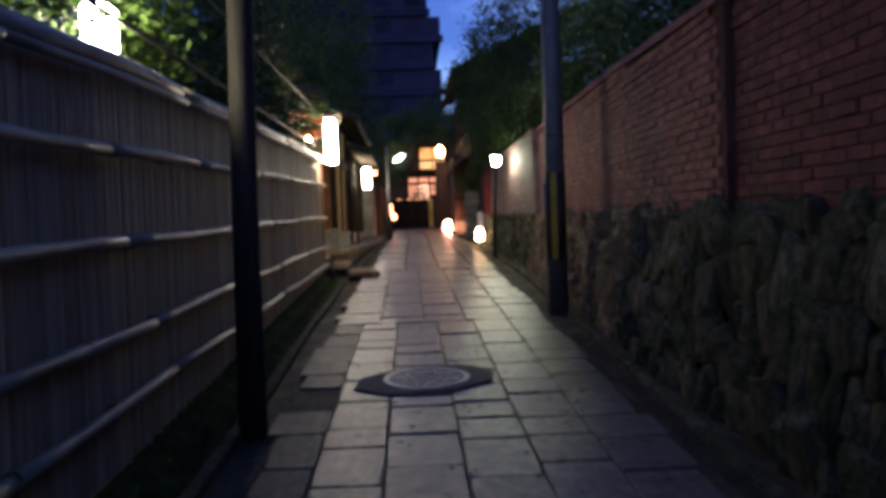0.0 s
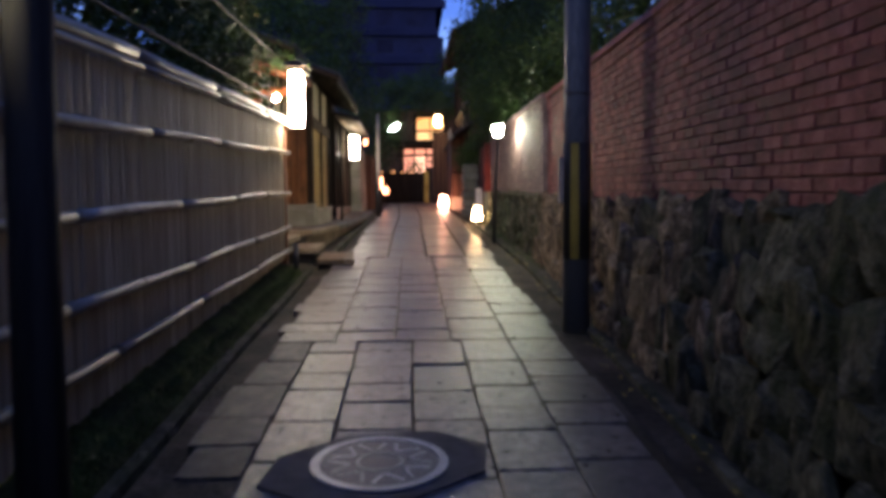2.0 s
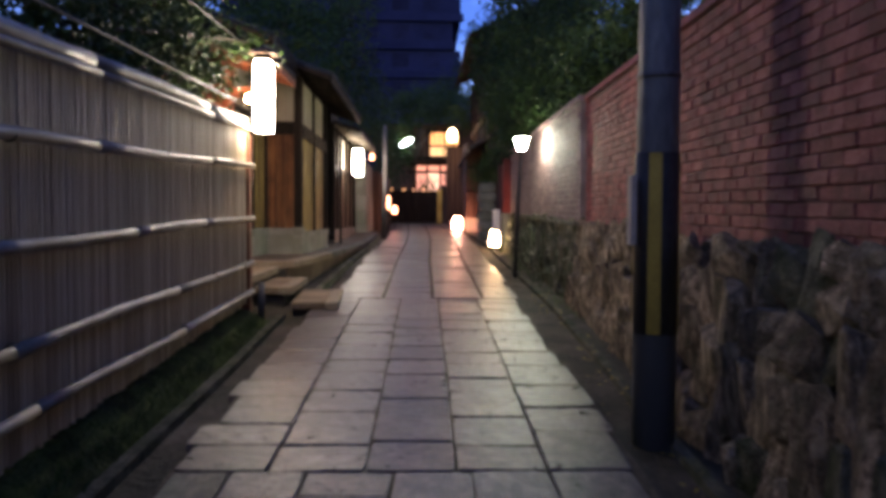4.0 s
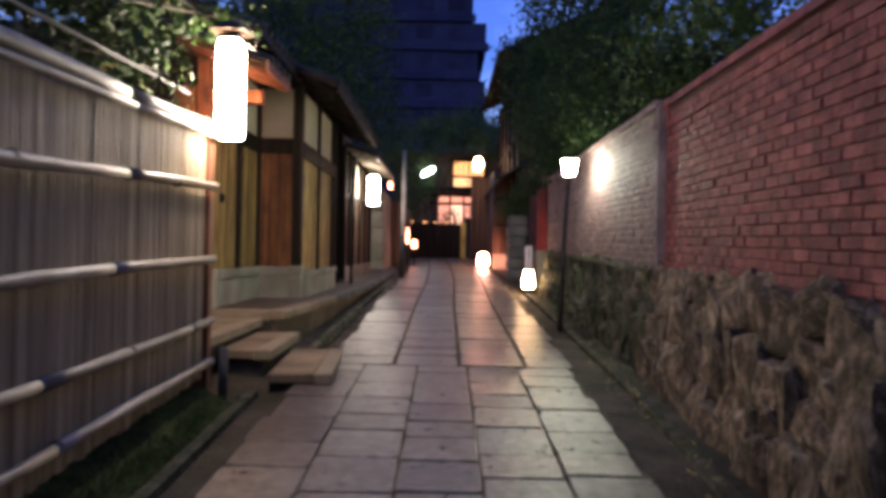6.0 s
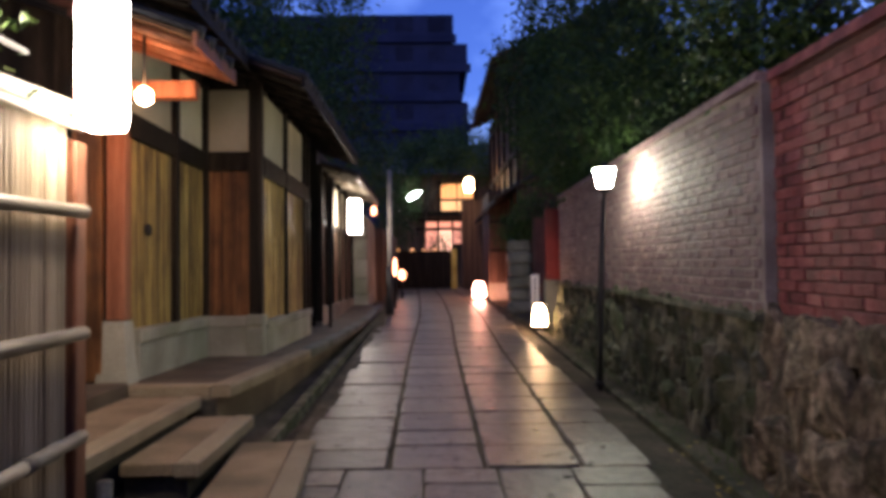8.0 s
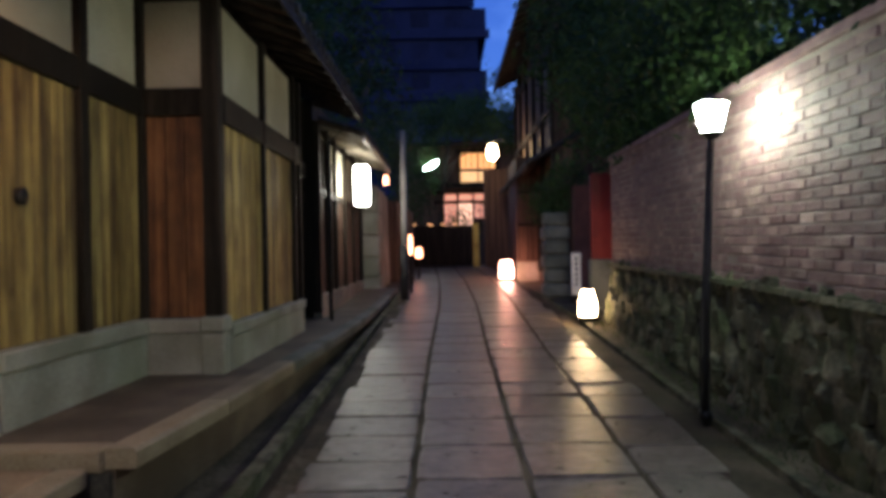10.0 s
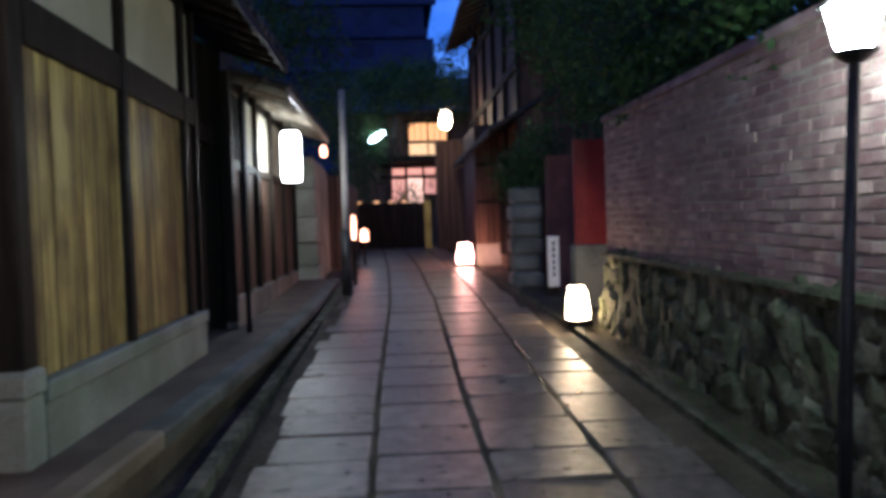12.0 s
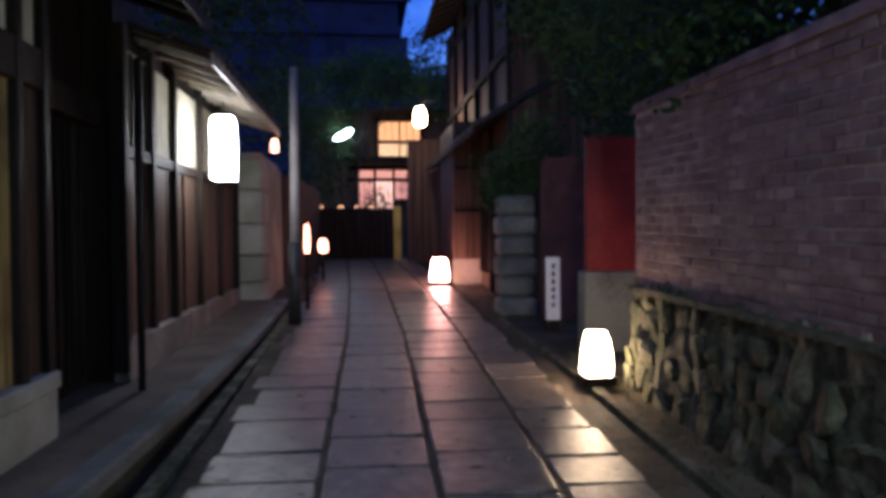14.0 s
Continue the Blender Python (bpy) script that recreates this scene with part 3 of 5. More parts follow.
def floor_lantern(x, y, mat, w0, w1, h, label):
    z = ground_z(y)
    e = thing("floor_lantern", (x, y, z), label, "lantern", "paper lanterns standing on the lane")
    box("base", x - w0 - 0.03, x + w0 + 0.03, y - w0 - 0.03, y + w0 + 0.03, z - 0.02, z + 0.05, M_DARKWOOD, e, 0.006)
    bm = bmesh.new()
    rows = []
    for k in range(5):
        f = k / 4
        w = w0 + (w1 - w0) * f + 0.012 * math.sin(math.pi * f)
        c = 0.82
        rows.append([bm.verts.new((x + w * cx, y + w * cy, z + 0.055 + h * f)) for cx, cy in
                     ((-1, -c), (-c, -1), (c, -1), (1, -c), (1, c), (c, 1), (-c, 1), (-1, c))])
    for a, b in zip(rows, rows[1:]):
        for k in range(8):
            bm.faces.new((a[k], a[(k + 1) % 8], b[(k + 1) % 8], b[k]))
    bm.faces.new(rows[0][::-1])
    bm.faces.new(rows[-1])
    finish("paper_shade", bm, mat, e)
    for cx, cy in ((-1, -1), (1, -1), (1, 1), (-1, 1)):
        tube("rib", [(x + w0 * cx * 0.93, y + w0 * cy * 0.93, z + 0.05), (x + w1 * cx * 0.93, y + w1 * cy * 0.93, z + 0.06 + h)], 0.006, M_DARKWOOD, e, 5)
    keep(e)
    return e


floor_lantern(2.05, 22.6, M_WARM, 0.110, 0.074, 0.35, "glowing cream paper lantern standing by the kerb")
floor_lantern(1.50, 30.2, M_ROSE, 0.16, 0.115, 0.40, "glowing rosy paper lantern standing by the kerb")


def post_lamp():
    x, y = 1.91, 17.3
    z = ground_z(y) - 0.03
    e = thing("street_lamp", (x, y, z), "slim black lamp post with a glowing tapered glass head", "street lamp")
    top = Vector((x + 0.09, y + 0.03, 2.84))
    tube("post", [(x, y, z - 0.1), (x + 0.03, y + 0.01, z + 0.9), top], [0.028, 0.026, 0.024], M_BLACK, e, 10)
    tube("foot", [(x, y, z), (x, y, z + 0.06)], [0.05, 0.045], M_BLACK, e, 12)
    tube("cable", [(x - 0.02, y - 0.03, z), (x - 0.05, y - 0.05, z + 0.2), (x - 0.03, y - 0.02, z + 0.55), (top.x - 0.03, top.y - 0.01, top.z - 0.1)], 0.008, M_CABLE, e, 5)
    bm = bmesh.new()
    rows = []
    for w, h in ((0.056, 0.02), (0.098, 0.215)):
        rows.append([bm.verts.new((top.x + w * cx, top.y + w * cy, top.z + h)) for cx, cy in ((-1, -0.6), (-0.6, -1), (0.6, -1), (1, -0.6), (1, 0.6), (0.6, 1), (-0.6, 1), (-1, 0.6))])
    for k in range(8):
        bm.faces.new((rows[0][k], rows[0][(k + 1) % 8], rows[1][(k + 1) % 8], rows[1][k]))
    bm.faces.new(rows[0][::-1])
    bm.faces.new(rows[1])
    finish("glass_head", bm, M_COLD, e)
    tube("collar", [top - Vector((0, 0, 0.03)), top + Vector((0, 0, 0.012)), top + Vector((0, 0, 0.018))], [0.035, 0.095, 0.098], M_BLACK, e, 12)
    box("rim", top.x - 0.108, top.x + 0.108, top.y - 0.108, top.y + 0.108, top.z + 0.218, top.z + 0.232, M_BLACK, e, 0.004)
    tube("finial", [top + Vector((0, 0, 0.236)), top + Vector((0, 0, 0.27)), top + Vector((0, 0, 0.30))], [0.07, 0.03, 0.008], M_BLACK, e, 10)
    keep(e)


post_lamp()


def sign_stand():
    x, y = 2.33, 25.2
    z = ground_z(y)
    e = thing("standing_sign", (x, y, z), "narrow white standing sign board with a column of dark writing", "sign")
    box("board", x - 0.082, x + 0.082, y - 0.03, y + 0.03, z + 0.10, z + 0.83, M_WHITE, e, 0.006)
    box("foot", x - 0.09, x + 0.09, y - 0.08, y + 0.10, z - 0.02, z + 0.098, M_DARKWOOD, e, 0.006)
    for k in range(6):
        box("stroke_bar", x - 0.020, x + 0.020, y - 0.034, y - 0.031, z + 0.70 - 0.09 * k, z + 0.755 - 0.09 * k, M_IRON, e, 0)
    keep(e)


sign_stand()

# ---------------------------------------------------------------- west side: steps, platform, house
steps = thing("entrance_steps", (-1.2, 14.2, ground_z(14)), "worn granite entrance steps leading up to the gate", "steps")
for x0, x1, y0, y1, top, turn in ((-1.20, -0.67, 13.45, 15.05, 0.790, 4.0), (-1.65, -1.19, 13.88, 15.36, 0.920, 1.0), (-2.20, -1.61, 13.29, 15.43, 1.060, 0.0)):
    swing = Matrix.Translation((x1, y1, 0)) @ Matrix.Rotation(radians(turn), 4, "Z") @ Matrix.Translation((-x1, -y1, 0))
    # dark footings: the shade under each tread is put into their colour
    for ob in (box("tread", x0, x1 - 0.15, y0, y1, top - 0.085, top - 0.004, M_TREAD, steps, 0.010),
               box("nosing", x1 - 0.147, x1, y0 - 0.008, y1 + 0.008, top - 0.095, top, M_EDGE, steps, 0.012),
               box("footing", x0, x1 - 0.09, y0 + 0.07, y1 - 0.07, 0.45, top - 0.088, M_MORTAR, steps, 0.006)):
        ob.data.transform(swing)
keep(steps)
tagged(tube("drain_pipe", [(-1.33, 12.98, ground_z(13) - 0.05), (-1.33, 12.98, 1.05)], 0.038, M_IRON), "grey drain pipe beside the entrance steps", "pipe")


def plat_x(y):
    return ease(y, ((15.5, -1.40), (17, -1.28), (18.7, -1.21), (21.8, -1.08), (25, -0.99), (28, -0.96)))


def plat_z(y):
    return ease(y, ((15.5, 1.14), (21, 1.12), (24, 1.15), (28, 1.28)))


tagged(sweep("platform", stations(15.5, 28, 0.5), lambda y: [(-4.0, 0.3), (plat_x(y) - 0.11, 0.3), (plat_x(y) - 0.11, plat_z(y) - 0.010), (-4.0, plat_z(y) - 0.012)], M_PLATFORM),
       "raised earthen platform under the house front", "platform", kind="structure")
edge = thing("platform_edging", (-1.3, 16, 0.9), "row of long granite edging stones along the platform", "edging", kind="structure")
y = 15.48
rnd = random.Random(8)
while y < 27.6:
    y1 = y + rnd.uniform(1.1, 1.7)
    # lamp-warmed tan near the gate, plain grey stone beyond
    sweep("edging_stone", [y, y1 - 0.012], lambda v: [(plat_x(v) - 0.15, plat_z(v) - 0.10), (plat_x(v), plat_z(v) - 0.10), (plat_x(v) + 0.004, plat_z(v) - 0.02), (plat_x(v) - 0.015, plat_z(v)),
          (plat_x(v) - 0.15, plat_z(v))], M_EDGE if y < 17 else M_GATESTONE, edge)
    y = y1
box("edging_stone", -2.2, -1.555, 15.462, 15.62, 1.02, 1.138, M_EDGE, edge, 0.012)
# dark colour here stands in for the shaded void below the edging
box("footing", -2.2, -1.52, 15.476, 15.95, 0.5, 1.018, M_MORTAR, edge, 0.004)
keep(edge)
tagged(box("gate_floor", -4.0, -2.204, 12.9, 15.49, 0.5, 1.16, M_PLATFORM), "raised stone floor inside the gate", "platform", kind="structure")


def board_run(parent, axis, at, a, b, z0, z1, mat, width=0.125, out=1, seed=0):
    """Upright boards side by side. axis 'y': on the plane x = at; axis 'x': on the plane y = at."""
    n = max(1, round((b - a) / width))
    w = (b - a) / n
    rr = random.Random(seed)
    for k in range(n):
        p0, p1 = a + k * w + 0.003, a + (k + 1) * w - 0.003
        d = rr.uniform(0, 0.006)
        if axis == "y":
            box("board", at - 0.02 * out, at + (0.008 + d) * out, p0, p1, z0, z1, mat, parent, 0.002)
        else:
            box("board", p0, p1, at + 0.02, at - 0.008 - d, z0, z1, mat, parent, 0.002)


house = thing("teahouse", (-2, 17.9, 1.1), "old timber teahouse with cedar board walls and plaster panels", "house")
# solid behind the boards
box("core", -6.0, -2.33, 15.62, 17.88, 1.0, 4.3, M_DARKWOOD, house, 0)
box("core", -6.0, -1.73, 17.884, 21.08, 1.0, 4.3, M_DARKWOOD, house, 0)
# first length, set back
tube("bell_push", [(-2.31, 16.12, 2.40), (-2.262, 16.12, 2.40), (-2.255, 16.12, 2.40)], [0.05, 0.05, 0.035], M_BLACK, house, 14)
for (a, b) in ((15.80, 16.79), (16.91, 17.80)):
    board_run(house, "y", -2.31, a, b, 1.565, 3.14, M_BOARD, 0.135, 1, int(a * 10))
    box("plaster_panel", -2.34, -2.305, a, b, 3.36, 4.05, M_PLASTER, house, 0)
box("beam", -2.36, -2.262, 15.70, 17.86, 3.14, 3.355, M_DARKWOOD, house, 0.008)
for y, r in ((16.85, 0.058), (17.83, 0.045)):
    box("post", -2.36, -2.252, y - r, y + r, 1.56, 4.1, M_DARKWOOD, house, 0.008)
box("gate_post", -2.43, -2.28, 15.60, 15.755, 1.64, 4.1, M_POST, house, 0.012)
bm = bmesh.new()
rows = [[bm.verts.new((-2.36 + w * cx, 15.67 + w * cy, z)) for cx, cy in ((-1, -1), (1, -1), (1, 1), (-1, 1))] for z, w in ((1.13, 0.13), (1.36, 0.105), (1.638, 0.092))]
for a, b in zip(rows, rows[1:]):
    for k in range(4):
        bm.faces.new((a[k], a[(k + 1) % 4], b[(k + 1) % 4], b[k]))
bm.faces.new(rows[-1])
bm.faces.new(rows[0][::-1])
finish("post_stone", bm, M_PLINTH, house)
box("plinth_stone", -2.40, -2.25, 15.85, 17.845, 1.10, 1.44, M_PLINTH, house, 0.008)
box("plinth_cap", -2.40, -2.225, 15.83, 17.845, 1.443, 1.56, M_PLINTH, house, 0.012)
# return face
board_run(house, "x", 17.87, -2.25, -1.80, 1.56, 3.14, M_CEDAR, 0.15, 1, 77)
box("plaster_panel", -2.26, -1.79, 17.868, 17.895, 3.36, 4.05, M_PLASTER, house, 0)
box("beam", -2.262, -1.79, 17.82, 17.91, 3.14, 3.36, M_DARKWOOD, house, 0.008)
box("plinth_stone", -2.25, -1.80, 17.80, 17.90, 1.10, 1.44, M_PLINTH, house, 0.008)
box("plinth_cap", -2.25, -1.80, 17.78, 17.90, 1.443, 1.555, M_PLINTH, house, 0.012)
box("corner_post", -1.80, -1.66, 17.80, 17.94, 1.572, 4.12, M_DARKWOOD, house, 0.010)
box("corner_stone", -1.82, -1.64, 17.76, 17.95, 1.10, 1.44, M_PLINTH, house, 0.012)
box("corner_stone_cap", -1.83, -1.625, 17.745, 17.955, 1.443, 1.572, M_PLINTH, house, 0.02)
# second length
for (a, b) in ((17.94, 19.22), (19.32, 20.66), (20.76, 21.02)):
    board_run(house, "y", -1.70, a, b, 1.50, 3.10, M_BOARD if b < 20.9 else M_BROWN, 0.16, 1, int(a * 10))
    box("plaster_panel", -1.73, -1.695, a, b, 3.335, 4.05, M_PLASTER, house, 0)
box("beam", -1.75, -1.652, 17.945, 21.06, 3.10, 3.33, M_DARKWOOD, house, 0.008)
for y in (19.27, 20.71, 21.05):
    box("post", -1.75, -1.645, y - 0.047, y + 0.047, 1.49, 4.1, M_DARKWOOD, house, 0.008)
box("plinth_stone", -1.80, -1.635, 17.96, 21.09, 1.07, 1.39, M_PLINTH, house, 0.008)
box("plinth_cap", -1.80, -1.615, 17.96, 21.10, 1.393, 1.495, M_PLINTH, house, 0.012)


def eave(parent, x_wall, x_edge, y0, y1, z_edge, z_wall, rafter=0.42, mat=M_DARKWOOD, slope_y=0.0, reach=0.9):
    """A roof edge: sloping boards, round rafters under it, a fascia, and rows of tiles on top."""
    zy = lambda y: slope_y * (y - y0)
    sweep("roof_board", [y0, y1], lambda y: [(x_edge, z_edge + zy(y) + 0.03), (x_edge, z_edge + zy(y) + 0.06), (x_wall, z_wall + zy(y) + 0.06), (x_wall, z_wall + zy(y) + 0.03)], M_BROWN, parent)
    sweep("fascia", [y0, y1], lambda y: [(x_edge + 0.004, z_edge + zy(y) - 0.035), (x_edge + 0.03, z_edge + zy(y) - 0.035), (x_edge + 0.03, z_edge + zy(y) + 0.085), (x_edge + 0.004, z_edge + zy(y) + 0.085)], mat, parent)
    y = y0 + 0.12
    while y < y1 - 0.05:
        tube("rafter", [(x_wall, y, z_wall + zy(y) - 0.005), (x_edge - 0.01, y, z_edge + zy(y) - 0.005)], 0.032, mat, parent, 8)
        y += rafter
    y = y0 + 0.1
    while y < y1:
        dx, dz = x_edge - x_wall, z_edge - z_wall
        tube("tile_row", [(x_wall - reach * dx, y, z_wall - reach * dz + zy(y) + 0.085), (x_edge + 0.05, y, z_edge + zy(y) + 0.085)], 0.05, M_TILE, parent, 8)
        y += 0.26
    sweep("tile_bed", [y0 - 0.02, y1 + 0.02], lambda y: [(x_edge + 0.03, z_edge + zy(y) + 0.064), (x_edge + 0.03, z_edge + zy(y) + 0.09), (x_wall - reach * (x_edge - x_wall), z_wall - reach * (z_edge - z_wall) + zy(y) + 0.09),
          (x_wall - reach * (x_edge - x_wall), z_wall - reach * (z_edge - z_wall) + zy(y) + 0.064)], M_TILE, parent)


eave(house, -1.9, -1.12, 17.2, 23.0, EAVE_Z, EAVE_Z + 0.28, reach=5.3)
eave(house, -2.5, -1.68, 15.3, 17.6, EAVE_Z + 0.18, EAVE_Z + 0.46, reach=4.4)
keep(house)

# ---------------------------------------------------------------- gate beside the fence
gate = thing("gate", (-2.4, 14.3, 1.16), "recessed timber gate with a small tiled roof, lit from inside", "gate")
box("back_wall", -2.75, -2.68, 12.96, 15.60, 1.16, 3.1, M_BROWN, gate, 0)
for k in range(17):
    box("lattice_bar", -2.676, -2.645, 13.25 + 0.125 * k, 13.29 + 0.125 * k, 1.25, 3.0, M_POST, gate, 0.003)
for z in (1.22, 2.1, 3.02):
    box("rail", -2.679, -2.628, 13.15, 15.4, z - 0.04, z + 0.04, M_POST, gate, 0.004)
box("side_wall", -2.68, -1.55, 12.93, 13.0, 1.1, 2.6, M_CEDAR, gate, 0.004)
box("side_wall", -2.68, -2.44, 15.55, 15.612, 1.165, 3.6, M_CEDAR, gate, 0.004)
box("front_post", -1.56, -1.44, 12.92, 13.04, 0.7, 2.62, M_POST, gate, 0.01)
box("tie_beam", -2.25, -1.66, 15.44, 15.56, 3.40, 3.54, M_POST, gate, 0.01)
box("front_post", -2.52, -2.40, 13.3, 13.42, 1.16, 3.42, M_POST, gate, 0.01)
eave(gate, -2.5, -1.46, 14.7, 15.8, 3.62, 3.98, 0.3, M_POST)
keep(gate)
lamp = thing("gate_lamp", (-1.9, 15.0, 3.25), "small warm bulb lamp under the gate roof", "lamp")
bm = bmesh.new()
bmesh.ops.create_uvsphere(bm, u_segments=12, v_segments=8, radius=0.06)
bmesh.ops.translate(bm, verts=bm.verts, vec=(-1.9, 15.0, 3.31))
finish("globe", bm, M_GATELAMP, lamp, True)
tube("stem", [(-1.9, 15.0, 3.36), (-1.9, 15.0, 3.80)], 0.012, M_BLACK, lamp, 6)
keep(lamp)

# ---------------------------------------------------------------- second house, dark boards
shop = thing("townhouse", (-2, 25, 1.1), "dark timber townhouse with boarded wall and white plaster band", "house")
box("core", -6.0, -1.98, 21.104, 22.6, 0.9, 4.2, M_DARKWOOD, shop, 0)
box("core", -6.0, -1.76, 22.604, 27.9, 0.9, 4.2, M_DARKWOOD, shop, 0)
for k in range(9):
    box("door_bar", -1.976, -1.95, 21.22 + 0.15 * k, 21.27 + 0.15 * k, 1.2, 3.1, M_DARKWOOD, shop, 0.003)
box("door_head", -1.98, -1.86, 21.1, 22.6, 3.1, 3.3, M_DARKWOOD, shop, 0.006)
board_run(shop, "y", -1.74, 22.66, 24.62, 1.46, 2.88, M_BROWN, 0.19, 1, 3)
board_run(shop, "y", -1.74, 24.78, 27.88, 1.46, 2.88, M_BROWN, 0.19, 1, 4)
box("sill_beam", -1.78, -1.69, 22.66, 27.89, 2.88, 2.98, M_DARKWOOD, shop, 0.006)
box("plaster_panel", -1.77, -1.725, 22.66, 27.88, 2.985, 3.75, M_PLASTER, shop, 0)
for y in (22.62, 23.42, 24.22, 25.4, 26.6, 27.86):
    box("post", -1.80, -1.67, y - 0.055, y + 0.055, 1.2, 3.9, M_DARKWOOD, shop, 0.008)
for k in range(5):
    box("window_bar", -1.722, -1.70, 22.73 + 0.135 * k, 22.77 + 0.135 * k, 2.985, 3.72, M_DARKWOOD, shop, 0.003)
box("plinth_stone", -1.80, -1.665, 22.60, 24.66, 1.0, 1.45, M_KERB, shop, 0.012)
box("plinth_stone", -1.80, -1.665, 24.76, 27.92, 1.0, 1.45, M_KERB, shop, 0.012)
# pale rail wood puts the lantern's light into fascia and rafters
eave(shop, -1.95, -1.12, 23.05, 28.2, 3.72, 3.98, 0.5, M_RAIL, reach=5.0)
tube("downpipe", [(-1.50, 22.3, 1.0), (-1.50, 22.3, 3.55), (-1.25, 22.4, 3.80)], 0.028, M_BLACK, shop, 8)
keep(shop)
tagged(sweep("wall_west", stations(28.71, 31.0, 0.3), lambda y: [(-2.3, 0.8), (-1.33 + 0.03 * math.sin(5 * y), 0.8), (-1.34 + 0.03 * math.sin(4 * y), 2.2), (-1.38, 3.35), (-1.46, 3.5), (-2.3, 3.52)], M_PLINTH),
       "rough pale rendered wall beside the townhouse", "wall", kind="structure")

pier = thing("stone_pier", (-1.6, 28.2, 1.2), "pale pier of stacked stone blocks", "pier")
z = 1.1
for k, h in enumerate((0.42, 0.40, 0.46, 0.50, 0.48)):
    d = 0.03 * k / 4
    box("stone_block", -1.98, -1.30 - d - 0.015 * (k % 2), 27.93 + 0.012 * (k % 2), 28.7, z, z + h - 0.012, M_PLINTH, pier, 0.03)
    z += h
keep(pier)

# ---------------------------------------------------------------- far end of the lane
tagged(sweep("wall_far_west", stations(31.0, 37.4, 0.8), lambda y: [(-1.8, 0.8), (-1.15 + 0.02 * (y - 31), 0.8), (-1.15 + 0.02 * (y - 31), 3.3), (-1.8, 3.3)], M_BROWN),
       "dark boarded wall further along the lane", "wall", kind="structure")
pillar = thing("stone_gate_pillar", (2.1, 26.8, 1.2), "grey stone block gate pillar beside the lane", "pillar")
z = 1.1
for k in range(6):
    s = 0.02 * (k % 2)
    box("stone_block", 1.93 + s, 2.45 - s, 26.5 + s, 27.0 - s, z, z + 0.262, M_GATESTONE, pillar, 0.045)
    z += 0.275
keep(pillar)
tagged(box("red_panel", 2.385, 2.97, 24.02, 24.10, 1.86, 3.22, M_RED, None, 0.006), "dark red lacquered panel at the end of the brick wall", "panel")
tagged(box("panel_pier", 2.37, 2.98, 24.004, 24.30, 1.0, 1.856, M_GATESTONE, None, 0.02), "short stone pier under the red panel", "pier")
tagged(box("wall_east_far", 2.47, 4.2, 26.1, 26.4, 0.9, 3.2, M_JOINT, None, 0), "plain dark brick wall behind the sign", "wall", kind="structure")

inn = thing("timber_inn", (3.2, 31, 1.3), "dark two storey timber inn with projecting eaves", "house")
box("body", 2.35, 6.5, 27.7, 36.0, 1.1, 7.2, M_BROWN, inn, 0)
for y in stations(28.0, 35.8, 0.32):
    box("lattice_bar", 2.30, 2.346, y - 0.025, y + 0.025, 1.5, 3.2, M_DARKWOOD, inn, 0.003)
for y in stations(27.75, 35.95, 1.6):
    box("post", 2.27, 2.35, y - 0.06, y + 0.06, 1.2, 7.1, M_DARKWOOD, inn, 0.006)
for z in (3.5, 5.0, 6.6):
    box("beam", 2.28, 2.346, 27.7, 36.0, z - 0.08, z + 0.08, M_DARKWOOD, inn, 0.006)
eave(inn, 2.4, 1.75, 27.6, 36.1, 3.75, 4.1, 0.5)
eave(inn, 2.4, 1.65, 27.5, 36.2, 7.05, 7.4, 0.5, reach=5.5)
box("bay", 1.82, 2.346, 30.75, 33.2, 1.2, 4.3, M_BROWN, inn, 0.01)
for k in range(5):
    box("bay_board", 1.84 + 0.1 * k, 1.925 + 0.1 * k, 30.72, 30.747, 1.75, 4.2, M_BROWN, inn, 0.004)
box("bay_base", 1.80, 2.346, 30.71, 30.748, 1.2, 1.72, M_PLINTH, inn, 0.01)
for z in (2.6, 3.4):
    box("bay_rail", 1.83, 2.346, 30.69, 30.718, z, z + 0.06, M_DARKWOOD, inn, 0.004)
keep(inn)


def small_lantern(x, y, z, w, h, mat, label, hang=True):
    e = thing("small_lantern", (x, y, z), label, "lantern", "small lanterns on the far houses")
    bm = bmesh.new()
    rows = []
    for f, s in ((0, 0.75), (0.15, 1.0), (0.5, 1.05), (0.85, 0.85), (1, 0.6)):
        rows.append([bm.verts.new((x + w * s * math.cos(a), y + w * s * math.sin(a), z + h * f)) for a in (2 * math.pi * k / 10 for k in range(10))])
    for a, b in zip(rows, rows[1:]):
        for k in range(10):
            bm.faces.new((a[k], a[(k + 1) % 10], b[(k + 1) % 10], b[k]))
    bm.faces.new(rows[0][::-1])
    bm.faces.new(rows[-1])
    finish("paper_shade", bm, mat, e, True)
    if hang:
        tube("arm", [(x, y, z + h), (x, y, z + h + 0.12), (x + hang * 0.6, y, z + h + 0.2)], 0.014, M_BLACK, e, 6)
    else:
        tube("post", [(x, y, ground_z(y)), (x, y, z)], 0.025, M_DARKWOOD, e, 6)
    keep(e)


small_lantern(1.46, 34.2, 4.66, 0.14, 0.43, M_WARM, "glowing oval paper lantern hung from the inn", 1.3)
small_lantern(-0.64, 27.2, 1.97, 0.036, 0.40, M_EMBER, "slim glowing lantern beside the pole", False)
small_lantern(-0.62, 31.0, 1.86, 0.085, 0.26, M_EMBER, "small round glowing lantern on a post", False)
small_lantern(-1.22, 28.6, 3.5, 0.055, 0.2, M_EMBER, "tiny rosy lantern hung under the eave", -1.0)

